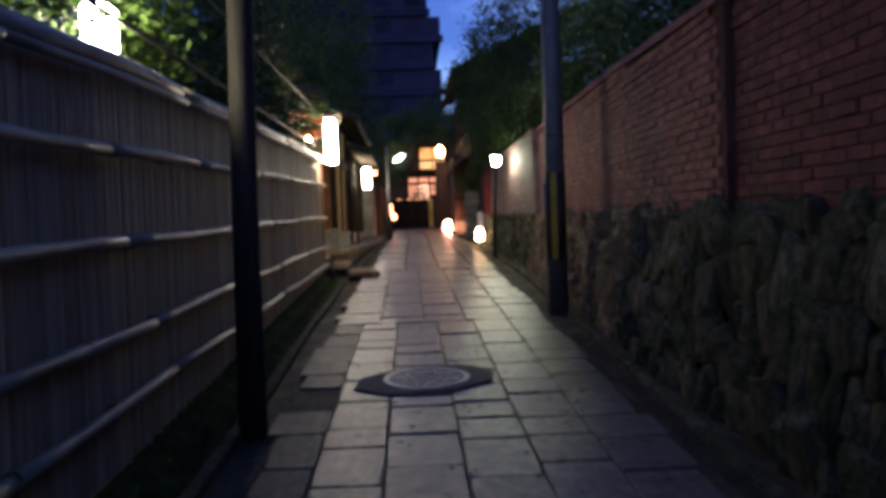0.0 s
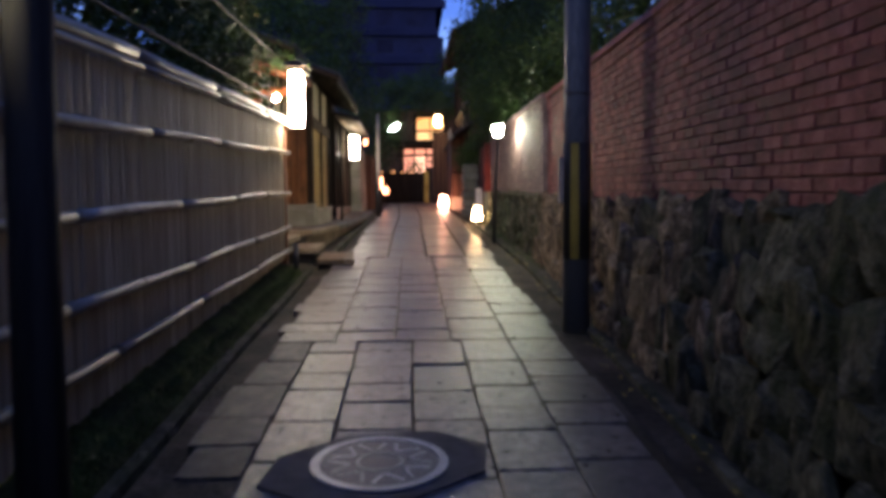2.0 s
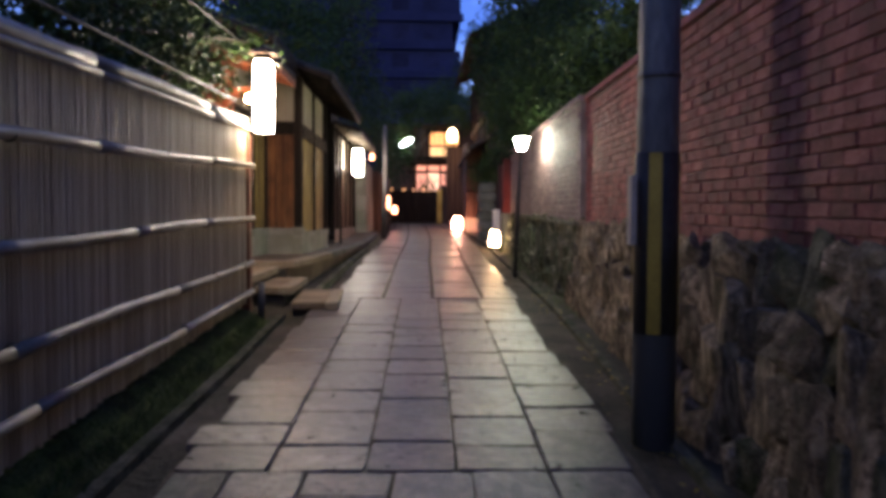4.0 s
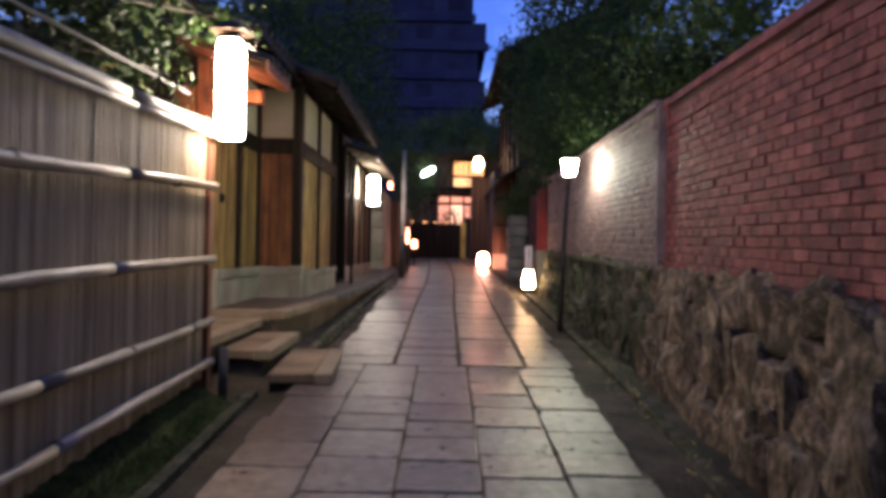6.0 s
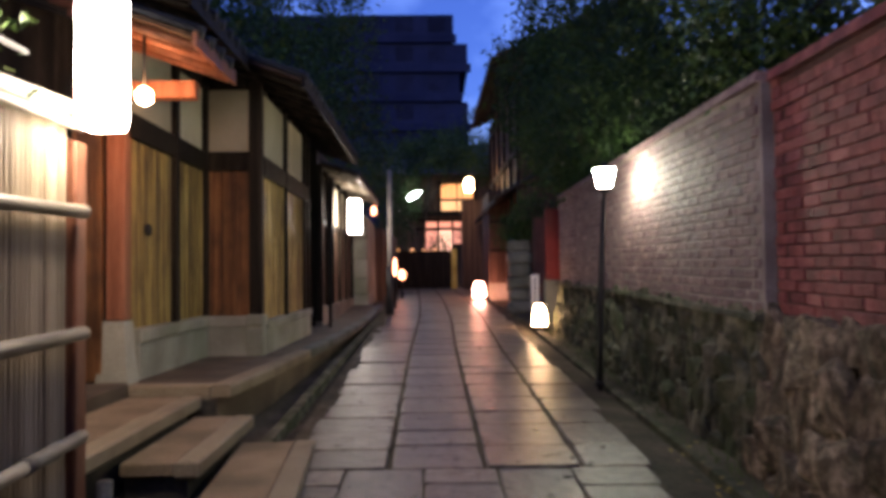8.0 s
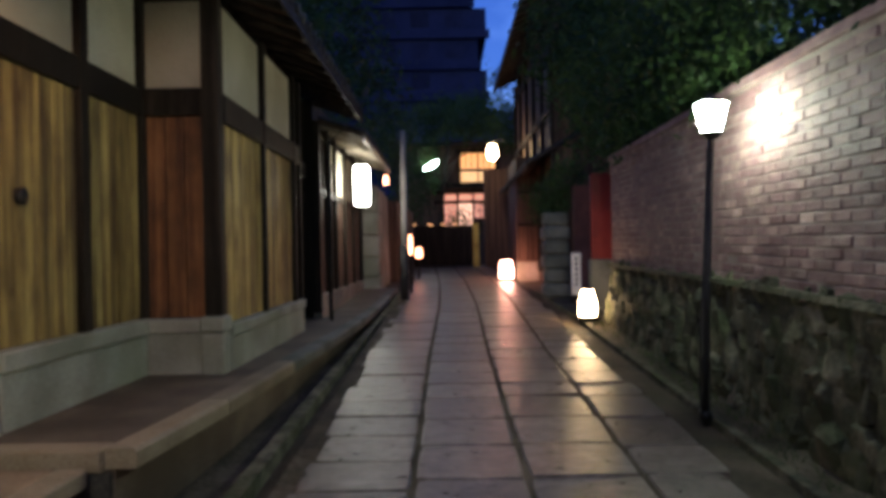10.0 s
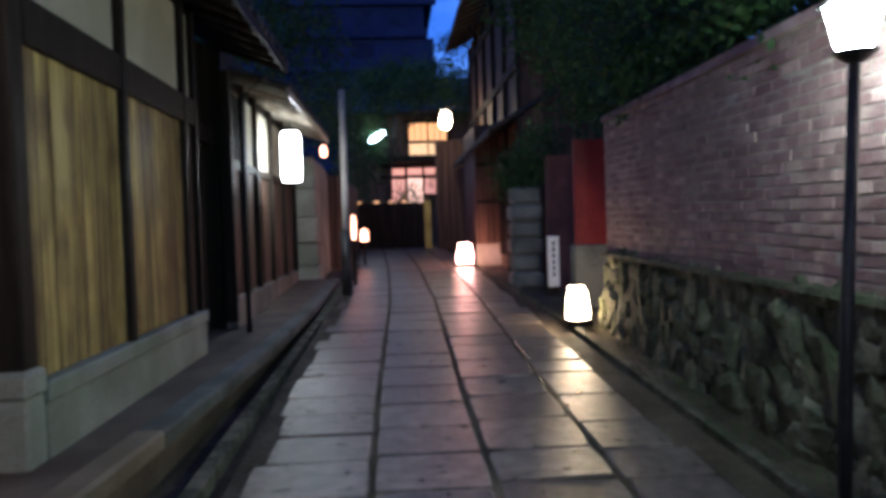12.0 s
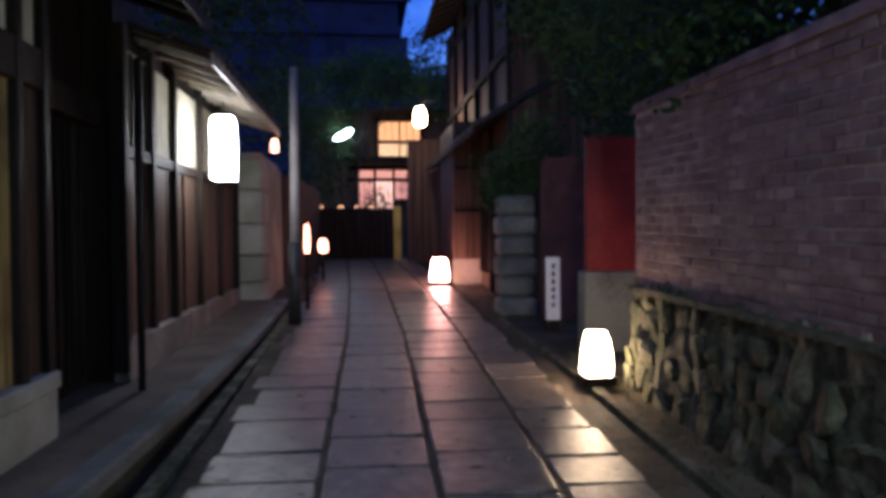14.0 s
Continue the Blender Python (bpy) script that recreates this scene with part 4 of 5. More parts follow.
tagged(box("wall_far", -3.0, 1.0, 37.5, 37.75, 1.2, 2.86, M_DARKWOOD, None, 0.01), "dark boarded wall closing the lane", "wall", kind="structure")
tagged(box("lit_post", 0.94, 1.14, 36.9, 37.04, 1.3, 2.9, M_OCHRE, None, 0.012), "wooden post at the lane end, coloured yellow as by warm lamplight", "post")
tagged(box("wall_far_east", 1.3, 2.4, 36.4, 36.7, 1.2, 4.6, M_BROWN, None, 0.01), "tall dark boarded side wall at the lane end", "wall", kind="structure")

for x, w in ((-1.05, 0.10), (-0.55, 0.16), (-0.1, 0.10), (0.3, 0.14)):
    tagged(box("wall_light", x, x + w, 37.52, 37.6, 2.872, 2.93, M_ROOM, None, 0.01), "small amber light along the top of the far wall", "lamp", "amber lights on the far wall")

villa = thing("far_house", (1.0, 42, 1.6), "two storey timber house with glowing windows and a balcony", "house")
box("body", -1.6, 4.0, 42.0, 48.0, 1.5, 6.4, M_BROWN, villa, 0)
for k in range(2):
    x0 = 0.68 + 0.70 * k
    box("window", x0, x0 + 0.64, 41.955, 41.99, 5.18, 5.82, M_ROOM, villa, 0)
    # glowing panel behind bars, in place of lit balcony balusters
    box("glow_panel", x0, x0 + 0.64, 41.955, 41.99, 4.70, 5.12, M_BALUSTER_GLOW, villa, 0)
    for i in range(6):
        box("screen_bar", x0 + 0.05 + 0.105 * i, x0 + 0.07 + 0.105 * i, 41.925, 41.95, 4.68, 5.13, M_BROWN, villa, 0)
    for i in range(2):
        box("window_bar", x0 + 0.19 + 0.22 * i, x0 + 0.215 + 0.22 * i, 41.925, 41.95, 5.18, 5.82, M_DARKWOOD, villa, 0)
for x0, x1 in ((0.0, 0.48), (0.58, 1.10), (1.18, 1.62)):
    box("transom", x0, x1, 41.955, 41.99, 3.98, 4.22, M_ROOM2, villa, 0)
box("window", 0.02, 0.48, 41.955, 41.99, 3.0, 3.84, M_ROOM2, villa, 0)
# glowing panel in place of the pale curtains
box("glow_panel", 0.58, 1.10, 41.955, 41.99, 2.9, 3.86, M_CURTAIN_GLOW, villa, 0)
box("window", 1.20, 1.62, 41.955, 41.99, 3.3, 3.84, M_ROOM2, villa, 0)
for k, x in enumerate((0.16, 0.32, 0.70, 0.84, 0.97, 1.40)):
    box("mullion", x, x + 0.025, 41.92, 41.95, 2.9, 3.86, M_DARKWOOD, villa, 0.004)
for x, w, z0, z1 in ((-0.12, 0.10, 2.8, 4.4), (0.49, 0.08, 2.8, 4.4), (1.11, 0.07, 2.8, 4.4), (1.64, 0.10, 2.8, 4.4), (0.57, 0.10, 4.6, 5.95), (1.325, 0.05, 4.6, 5.95), (2.03, 0.10, 4.6, 5.95)):
    box("post", x, x + w, 41.88, 41.952, z0, z1, M_DARKWOOD, villa, 0.004)
for x0, x1, z in ((-0.4, 2.4, 3.91), (-0.4, 2.4, 4.30), (0.5, 2.2, 5.15), (0.5, 2.2, 5.88)):
    box("beam", x0, x1, 41.87, 41.946, z - 0.05, z + 0.05, M_DARKWOOD, villa, 0.004)
box("balcony_floor", -0.5, 2.5, 41.25, 41.95, 4.38, 4.62, M_DARKWOOD, villa, 0.006)
for k in range(10):
    box("baluster", -0.42 + 0.11 * k, -0.39 + 0.11 * k, 41.3, 41.33, 4.62, 4.98, M_BROWN, villa, 0)
box("balcony_rail", -0.45, 0.66, 41.28, 41.35, 4.98, 5.04, M_BROWN, villa, 0.006)
bm = bmesh.new()
pv = [bm.verts.new(c) for c in ((-2.2, 41.2, 6.15), (4.4, 41.2, 6.15), (4.4, 48.6, 6.15), (-2.2, 48.6, 6.15), (-1.2, 45, 8.0), (3.4, 45, 8.0))]
for q in ((0, 1, 5, 4), (1, 2, 5), (2, 3, 4, 5), (3, 0, 4), (3, 2, 1, 0)):
    bm.faces.new([pv[i] for i in q])
finish("roof", bm, M_TILE, villa)
keep(villa)


def arm_lamp():
    x, y, z = -0.45, 40.0, 5.15
    e = thing("street_lamp", (-1.3, y, ground_z(y)), "slanted glowing street lamp head on a pole", "street lamp")
    tube("post", [(-1.3, y, ground_z(y)), (-1.3, y, z - 0.1), (x - 0.2, y, z - 0.02)], [0.05, 0.04, 0.025], M_PALEPOLE, e, 8)
    bm = bmesh.new()
    bmesh.ops.create_uvsphere(bm, u_segments=14, v_segments=8, radius=1)
    bmesh.ops.transform(bm, verts=bm.verts, matrix=pose(x, y, z, 0, -28, 0) @ Matrix.Diagonal((0.33, 0.12, 0.10, 1)))
    finish("glass_head", bm, M_STREET, e, True)
    keep(e)


arm_lamp()

# ---------------------------------------------------------------- apartment block
block = thing("apartment_block", (-8, 78, 1.5), "dark stepped concrete apartment block of eight storeys", "apartment block")
for k in range(9):
    z0 = 1.5 + 2.55 * k
    right = 3.6 - (0.7 if k in (6, 8) else 0) - (0.5 if k == 8 else 0)
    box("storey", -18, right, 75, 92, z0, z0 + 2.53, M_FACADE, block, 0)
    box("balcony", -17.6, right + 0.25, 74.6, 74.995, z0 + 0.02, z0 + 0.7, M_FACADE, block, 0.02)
    for i in range(7):
        x = -16.6 + 2.8 * i
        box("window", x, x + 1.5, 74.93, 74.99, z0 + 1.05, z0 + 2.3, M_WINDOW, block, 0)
keep(block)


# ---------------------------------------------------------------- walls added to close off skylight, behind gardens and behind the start
for name, x0, x1, y0, y1, h in (("neighbour_wall_east", 6.2, 6.6, -16, 16.5, 7.5), ("neighbour_wall_west", -6.6, -6.2, -16, 12.5, 7.0), ("neighbour_wall_south", -6.2, 6.2, -16.4, -16.0, 8.0)):
    tagged(box(name, x0, x1, y0, y1, -1.0, h, M_BROWN, None, 0), "plain dark wall added to hold back skylight", "wall", kind="structure")

# ---------------------------------------------------------------- trees
LEAF_V = [(-0.5, 0, 0), (0, -0.28, 0.06), (0.5, 0, 0), (0, 0.28, 0.06)]
LEAF_F = [[0, 1, 2, 3]]


def leaves(name, blobs, count, size, mat, parent, seed):
    rs = np.random.RandomState(seed)
    vol = np.array([b[3] * b[4] * b[5] for b in blobs])
    vol = vol ** 0.75 / (vol ** 0.75).sum()
    out_v = []
    lv = np.array(LEAF_V)
    for b, share in zip(blobs, vol):
        n = int(count * share)
        # twigs, each with a tuft of leaves
        tufts = max(6, n // 22)
        d = rs.normal(size=(tufts, 3))
        d /= np.linalg.norm(d, axis=1)[:, None]
        rad = rs.uniform(0.45, 1.0, tufts) ** 0.6 * (1 + 0.22 * np.sin(7 * d[:, 0] + 3) * np.sin(6 * d[:, 1] + 5 * d[:, 2]))
        c = np.array(b[:3]) + d * rad[:, None] * np.array(b[3:6])
        idx = rs.randint(0, tufts, n)
        p = c[idx] + rs.normal(scale=size * 1.7, size=(n, 3))
        for q in p:
            a = rs.normal(size=3)
            a /= np.linalg.norm(a)
            t = rs.normal(size=3)
            u = np.cross(a, t)
            u /= np.linalg.norm(u)
            w = np.cross(a, u)
            s = size * rs.uniform(0.6, 1.35)
            out_v.append(q + s * (lv[:, :1] * u + lv[:, 1:2] * w + lv[:, 2:3] * a))
    v = np.concatenate(out_v)
    me = bpy.data.meshes.new(name)
    me.from_pydata(v.tolist(), [], [[4 * i, 4 * i + 1, 4 * i + 2, 4 * i + 3] for i in range(len(v) // 4)])
    me.materials.append(mat)
    ob = new(name, me)
    ob.parent = parent
    return tagged(ob, kind="stuff")


def tree(base, top, blobs, count, size, mat, label, seed, name="tree", trunk=0.14, category="tree"):
    e = thing(name, base, label, category)
    bz = Vector(base)
    tp = Vector(top)
    mid = bz.lerp(tp, 0.5) + Vector((0.1, 0.08, 0))
    bm = bmesh.new()
    add_tube(bm, [bz - Vector((0, 0, 0.2)), mid, tp], [trunk, trunk * 0.7, trunk * 0.3], 9)
    rr = random.Random(seed)
    for b in blobs:
        s = bz.lerp(tp, rr.uniform(0.5, 0.9))
        c = Vector(b[:3])
        add_tube(bm, [s, s.lerp(c, 0.6) + Vector((0, 0, 0.15)), c], [trunk * 0.35, trunk * 0.22, trunk * 0.08], 6)
    finish("trunk", bm, M_BARK, e, True)
    leaves("crown", blobs, count, size, mat, e, seed)
    keep(e)
    return e

# crowns above the brick wall
tree((4.2, 12.5, 0.8), (4.0, 12.5, 5.2), [(3.2, 11.0, 4.0, 0.75, 1.5, 0.75), (3.3, 13.2, 4.2, 1.0, 1.6, 1.0), (2.95, 14.9, 3.85, 0.75, 1.2, 0.65), (3.9, 12.4, 5.6, 1.5, 2.2, 1.3)],
     24000, 0.07, M_LEAFY, "leafy evergreen tree overhanging the brick wall", 11)
tree((4.4, 19.0, 0.9), (4.2, 19.0, 6.2), [(3.0, 16.6, 4.2, 0.9, 1.5, 0.95), (2.95, 18.8, 4.2, 1.0, 1.6, 1.0), (2.9, 21.0, 4.1, 1.0, 1.6, 1.0), (2.8, 22.8, 4.3, 1.1, 1.4, 1.1), (3.5, 19.0, 6.0, 1.8, 3.0, 1.7)],
     34000, 0.08, M_LEAF, "dense dark tree spreading over the wall top", 12)
tree((5.2, 25.5, 1.1), (5.0, 26.0, 7.5), [(3.2, 25.0, 4.9, 1.3, 1.6, 1.5), (3.7, 25.8, 7.0, 1.6, 2.0, 1.6), (2.35, 26.0, 6.2, 0.7, 1.3, 1.3)], 15000, 0.11, M_LEAF, "dark tree behind the stone pillar", 13)
tree((4.0, 7.6, 0.4), (3.8, 7.6, 4.4), [(2.95, 7.4, 3.6, 0.55, 1.0, 0.5), (3.1, 9.0, 3.9, 0.7, 1.2, 0.7), (3.7, 8.2, 4.6, 0.9, 1.5, 0.8)], 7500, 0.075, M_LEAFY,
     "bushy shrub showing above the brick wall", 14, category="shrub", name="shrub")
# crowns behind the bamboo fence
tree((-3.0, 4.5, 0.2), (-2.8, 4.5, 3.6), [(-2.0, 3.6, 2.95, 0.45, 1.0, 0.5), (-2.1, 5.4, 3.1, 0.55, 1.1, 0.6), (-2.6, 4.8, 4.0, 1.0, 1.8, 1.0)], 16000, 0.062, M_LEAFY,
     "bright green maple behind the bamboo fence", 21)
tree((-3.2, 8.6, 0.4), (-3.0, 8.6, 4.2), [(-2.1, 7.2, 3.05, 0.5, 1.1, 0.55), (-2.05, 9.2, 3.15, 0.5, 1.2, 0.55), (-1.95, 11.0, 3.3, 0.42, 1.1, 0.55), (-2.05, 12.2, 3.4, 0.5, 0.7, 0.6), (-1.62, 12.25, 3.02, 0.26, 0.42, 0.26), (-1.45, 13.05, 3.62, 0.4, 0.3, 0.12), (-2.5, 12.6, 4.3, 0.8, 1.0, 0.9), (-2.7, 9.0, 4.5, 1.2, 2.6, 1.3)], 34000, 0.062,
     M_LEAFY, "garden tree leaning over the bamboo fence", 22)
# dark mass behind the houses
tree((-5.0, 14.6, 1.0), (-4.8, 15.5, 8.0), [(-3.6, 13.6, 5.3, 1.3, 1.8, 1.4), (-3.6, 16.5, 6.0, 1.5, 2.0, 1.6), (-3.4, 19.4, 6.3, 1.5, 2.4, 1.8), (-4.3, 17.0, 8.6, 2.2, 3.0, 2.0)], 16000, 0.12, M_LEAF,
     "tall dark tree behind the teahouse roof", 23)
tree((-4.2, 27.0, 1.2), (-3.6, 27.5, 8.0), [(-2.9, 23.5, 6.0, 1.4, 2.2, 1.6), (-2.3, 27.0, 6.2, 1.3, 2.2, 1.7), (-1.9, 30.3, 5.6, 1.1, 1.8, 1.8), (-2.8, 27.0, 8.6, 1.8, 3.0, 2.0)], 15000, 0.12, M_LEAF,
     "tall dark tree behind the townhouse", 24)
tree((-1.9, 38.8, 1.5), (-1.6, 38.8, 6.0), [(-1.3, 38.6, 4.3, 0.8, 0.9, 1.0), (-1.9, 39.0, 6.0, 1.2, 1.4, 1.3), (-0.9, 38.7, 3.4, 0.5, 0.6, 0.5)], 5000, 0.11, M_LEAF, "dark tree under the far street lamp", 25)
tree((3.0, 50.0, 1.7), (2.6, 50.0, 9.0), [(2.2, 50.0, 7.6, 1.3, 1.2, 0.8), (3.4, 50.0, 8.7, 1.5, 1.2, 0.9), (1.6, 50.0, 9.4, 0.9, 1.0, 0.5), (3.0, 50, 10.4, 1.0, 1.0, 0.6)], 3600, 0.14, M_LEAF,
     "black pine against the dusk sky", 26)

tree((3.6, 18.5, 0.9), (3.4, 18.5, 3.9), [(3.0, 15.6, 3.55, 0.5, 1.2, 0.45), (3.0, 17.6, 3.6, 0.55, 1.3, 0.45), (3.0, 19.6, 3.6, 0.55, 1.3, 0.5), (3.0, 21.6, 3.6, 0.55, 1.3, 0.5)],
     15000, 0.07, M_LEAF, "dark clipped hedge behind the brick wall", 27, name="hedge", category="hedge")
tree((-0.4, 40.3, 1.6), (0.2, 40.3, 6.6), [(0.6, 40.3, 7.0, 1.2, 0.7, 0.7), (-0.5, 40.4, 6.7, 0.9, 0.7, 0.8), (1.9, 40.4, 6.9, 1.0, 0.7, 0.6), (-0.6, 40.3, 5.0, 0.5, 0.5, 0.9), (1.3, 37.6, 6.15, 0.8, 0.5, 0.4), (2.1, 36.9, 5.9, 0.6, 0.5, 0.4), (0.5, 38.2, 6.3, 0.7, 0.5, 0.35)],
     8000, 0.12, M_LEAF, "dark garden tree before the far house", 28, trunk=0.07)
tree((1.6, 39.0, 1.6), (1.6, 39.0, 3.4), [(1.7, 39.0, 3.4, 0.35, 0.4, 0.6), (0.5, 39.2, 3.0, 0.4, 0.4, 0.3)], 900, 0.09, M_LEAF, "garden shrub before the lit windows", 29, name="shrub", category="shrub", trunk=0.05)
tree((2.2, 26.75, 2.74), (2.2, 26.75, 3.2), [(2.2, 26.75, 3.1, 0.34, 0.3, 0.34), (2.0, 26.9, 2.9, 0.25, 0.25, 0.3), (2.5, 26.6, 3.3, 0.35, 0.3, 0.4)], 2200, 0.07, M_LEAF, "leafy plant growing on the stone pillar", 30, name="plant", category="plant", trunk=0.03)

# garden lamp behind the fence
gl = thing("garden_lamp", (-1.75, 4.55, 0.3), "bright garden floodlight among the leaves behind the fence", "lamp")
box("glass", -1.83, -1.67, 4.47, 4.63, 2.60, 2.88, M_GARDEN, gl, 0.02)
tube("stand", [(-1.75, 4.55, ground_z(4.5)), (-1.75, 4.55, 2.60)], 0.02, M_BLACK, gl, 6)
keep(gl)

# cables across the sky
for k, (a, b, sag) in enumerate((((1.79, 9.15, 8.6), (3.2, 36, 9.5), 0.9), ((1.79, 9.15, 8.2), (2.6, 36, 8.6), 0.8), ((1.79, 9.15, 8.3), (2.4, 34, 7.0), 0.5), ((-1.75, -6, 3.6), (-1.55, 13.2, 3.62), 0.12), ((-1.58, -6, 2.45), (-1.50, 12.6, 2.93), 0.0))):
    pts = [Vector(a).lerp(Vector(b), i / 12) - Vector((0, 0, sag * 4 * (i / 12) * (1 - i / 12))) for i in range(13)]
    tagged(tube("overhead_cable", pts, 0.014, M_CABLE, None, 5), "thin black overhead cable sagging between poles", "cable", "overhead cables")

# manhole cover in its asphalt patch
MH = (0.09, 5.97)
mz = ground_z(MH[1])
tilt = Matrix.Rotation(math.atan(0.05125), 4, "X")
mh = thing("manhole_cover", (MH[0], MH[1], mz), "round iron manhole cover with a worn pale ring", "manhole cover")
bm = bmesh.new()
bmesh.ops.create_circle(bm, cap_ends=True, segments=8, radius=0.60)
bmesh.ops.transform(bm, verts=bm.verts, matrix=Matrix.Translation((*MH, mz + 0.014)) @ tilt @ Matrix.Rotation(radians(22.5), 4, "Z") @ Matrix.Diagonal((1, 0.72, 1, 1)))
r = bmesh.ops.extrude_face_region(bm, geom=list(bm.faces))
bmesh.ops.translate(bm, verts=[v for v in r["geom"] if isinstance(v, bmesh.types.BMVert)], vec=(0, 0, -0.03))
bmesh.ops.recalc_face_normals(bm, faces=bm.faces)
finish("asphalt_patch", bm, M_ASPHALT, mh)


def disc_ring(name, r0, r1, h, mat):
    bm = bmesh.new()
    rows = []
    for r, z in ((r0, 0), (r0, h), (r1, h), (r1, 0)):
        rows.append([bm.verts.new(Matrix.Translation((*MH, mz + 0.016)) @ tilt @ Vector((r * math.cos(a), r * math.sin(a), z))) for a in (2 * math.pi * k / 40 for k in range(40))])
    for a, b in zip(rows, rows[1:]):
        for k in range(40):
            bm.faces.new((a[k], a[(k + 1) % 40], b[(k + 1) % 40], b[k]))
    bmesh.ops.recalc_face_normals(bm, faces=bm.faces)
    return finish(name, bm, mat, mh)


disc_ring("cover", 0.001, 0.288, 0.004, M_IRON)
disc_ring("rim", 0.292, 0.338, 0.007, M_RING)
disc_ring("inner_ring", 0.10, 0.118, 0.0065, M_RING)
for k in range(16):
    a = 2 * math.pi * k / 16
    bm = bmesh.new()
    add_box(bm, -0.06, 0.06, -0.011, 0.011, 0, 0.006, 0.002)
    bmesh.ops.transform(bm, verts=bm.verts, matrix=Matrix.Translation((*MH, mz + 0.0165)) @ tilt @ Matrix.Rotation(a, 4, "Z") @ Matrix.Translation((0.20, 0, 0)) @ Matrix.Rotation(radians(25 if k % 2 else -25), 4, "Z"))
    finish("rib", bm, M_RING, mh)
keep(mh)

# ---------------------------------------------------------------- pieces of the wall: bricks
COURSE, BRICK = 0.0735, 0.222
brick_meshes = [block_mesh("brick", 0.10, BRICK - 0.006, COURSE - 0.009, 0.005, M_BRICK, k, 0.003) for k in range(6)]
dark_meshes = [block_mesh("brick", 0.10, BRICK - 0.006, COURSE - 0.009, 0.005, M_BRICK_DARK, k + 20, 0.003) for k in range(6)]
grey_meshes = [block_mesh("brick", 0.10, BRICK - 0.010, COURSE - 0.011, 0.005, M_BRICK_GREY, k + 9, 0.003) for k in range(6)]
rnd = random.Random(3)
rest, rest_grey, rest_dark = [], [], []
for (a, b) in LENGTHS:
    for k in range(-2, 24):
        y = a + (BRICK / 2 if k % 2 else 0) * 1.0 + BRICK / 2
        y0 = a
        while y - BRICK / 2 < b - 0.05:
            yc = min(max(y, a + 0.06), b - 0.06)
            z = 1.545 + 0.0135 * yc + COURSE * k
            if stone_top(yc) - 0.05 < z < wall_top(yc) - 0.02:
                deep = 0.012 if wall_top(yc) - z < 0.17 else 0.0
                turn = math.degrees(math.atan2(brick_x(min(yc + 0.2, b - 0.001)) - brick_x(max(yc - 0.2, a + 0.001)), 0.4))
                m = pose(brick_x(yc) + 0.05 - deep + rnd.gauss(0, 0.0025), yc, z + rnd.uniform(-0.002, 0.002), 0.77 + rnd.uniform(-0.5, 0.5), rnd.uniform(-0.8, 0.8), -turn + rnd.uniform(-0.7, 0.7)) @ Matrix.Diagonal((1, 0.985 if a + 0.12 < y < b - 0.12 else 0.5, 1, 1))
                if 15.3 < yc < 18.2 and z > stone_top(yc) - 0.02:
                    piece("brick", grey_meshes[rnd.randrange(6)], m, wall_east)
                else:
                    (rest_dark if b < 6 else rest if b < 15 else rest_grey).append(m)
            y += BRICK
rnd.shuffle(rest)
rnd.shuffle(rest_grey)
rnd.shuffle(rest_dark)
for k in range(6):
    tagged(many("brick_courses", *mesh_lists(brick_meshes[k]), rest[k::6], M_BRICK, wall_east), kind="stuff")
    tagged(many("sooty_brick_courses", *mesh_lists(dark_meshes[k]), rest_dark[k::6], M_BRICK_DARK, wall_east), kind="stuff")
    tagged(many("grey_brick_courses", *mesh_lists(grey_meshes[k]), rest_grey[k::6], M_BRICK_GREY, wall_east), kind="stuff")

# ---------------------------------------------------------------- pieces of the wall: field stones
stone_meshes = []
for k in range(12):
    bm = bmesh.new()
    rr = random.Random(60 + k)
    # a split boulder: the hull of scattered points, cut faces left sharp
    pts = []
    for i in range(26):
        d = Vector([rr.gauss(0, 1) for _ in range(3)]).normalized()
        q = Vector([math.copysign(abs(c) ** 0.6, c) for c in d]) * rr.uniform(0.46, 0.66)
        pts.append(bm.verts.new(q))
    hull = bmesh.ops.convex_hull(bm, input=bm.verts)
    bmesh.ops.delete(bm, geom=[v for v in bm.verts if not v.link_faces], context="VERTS")
    me = bpy.data.meshes.new("stone")
    bm.normal_update()
    bm.to_mesh(me)
    bm.free()
    me.materials.append(M_STONE)
    stone_meshes.append(me)
# mossy copies, also darkened where the lamps reach the wall less
dim_mossy_meshes = []
for me in stone_meshes:
    dim_mossy_meshes.append(me.copy())
    dim_mossy_meshes[-1].materials[0] = M_STONE_MOSS_DIM
rnd = random.Random(17)
rest = []
y = -8.0
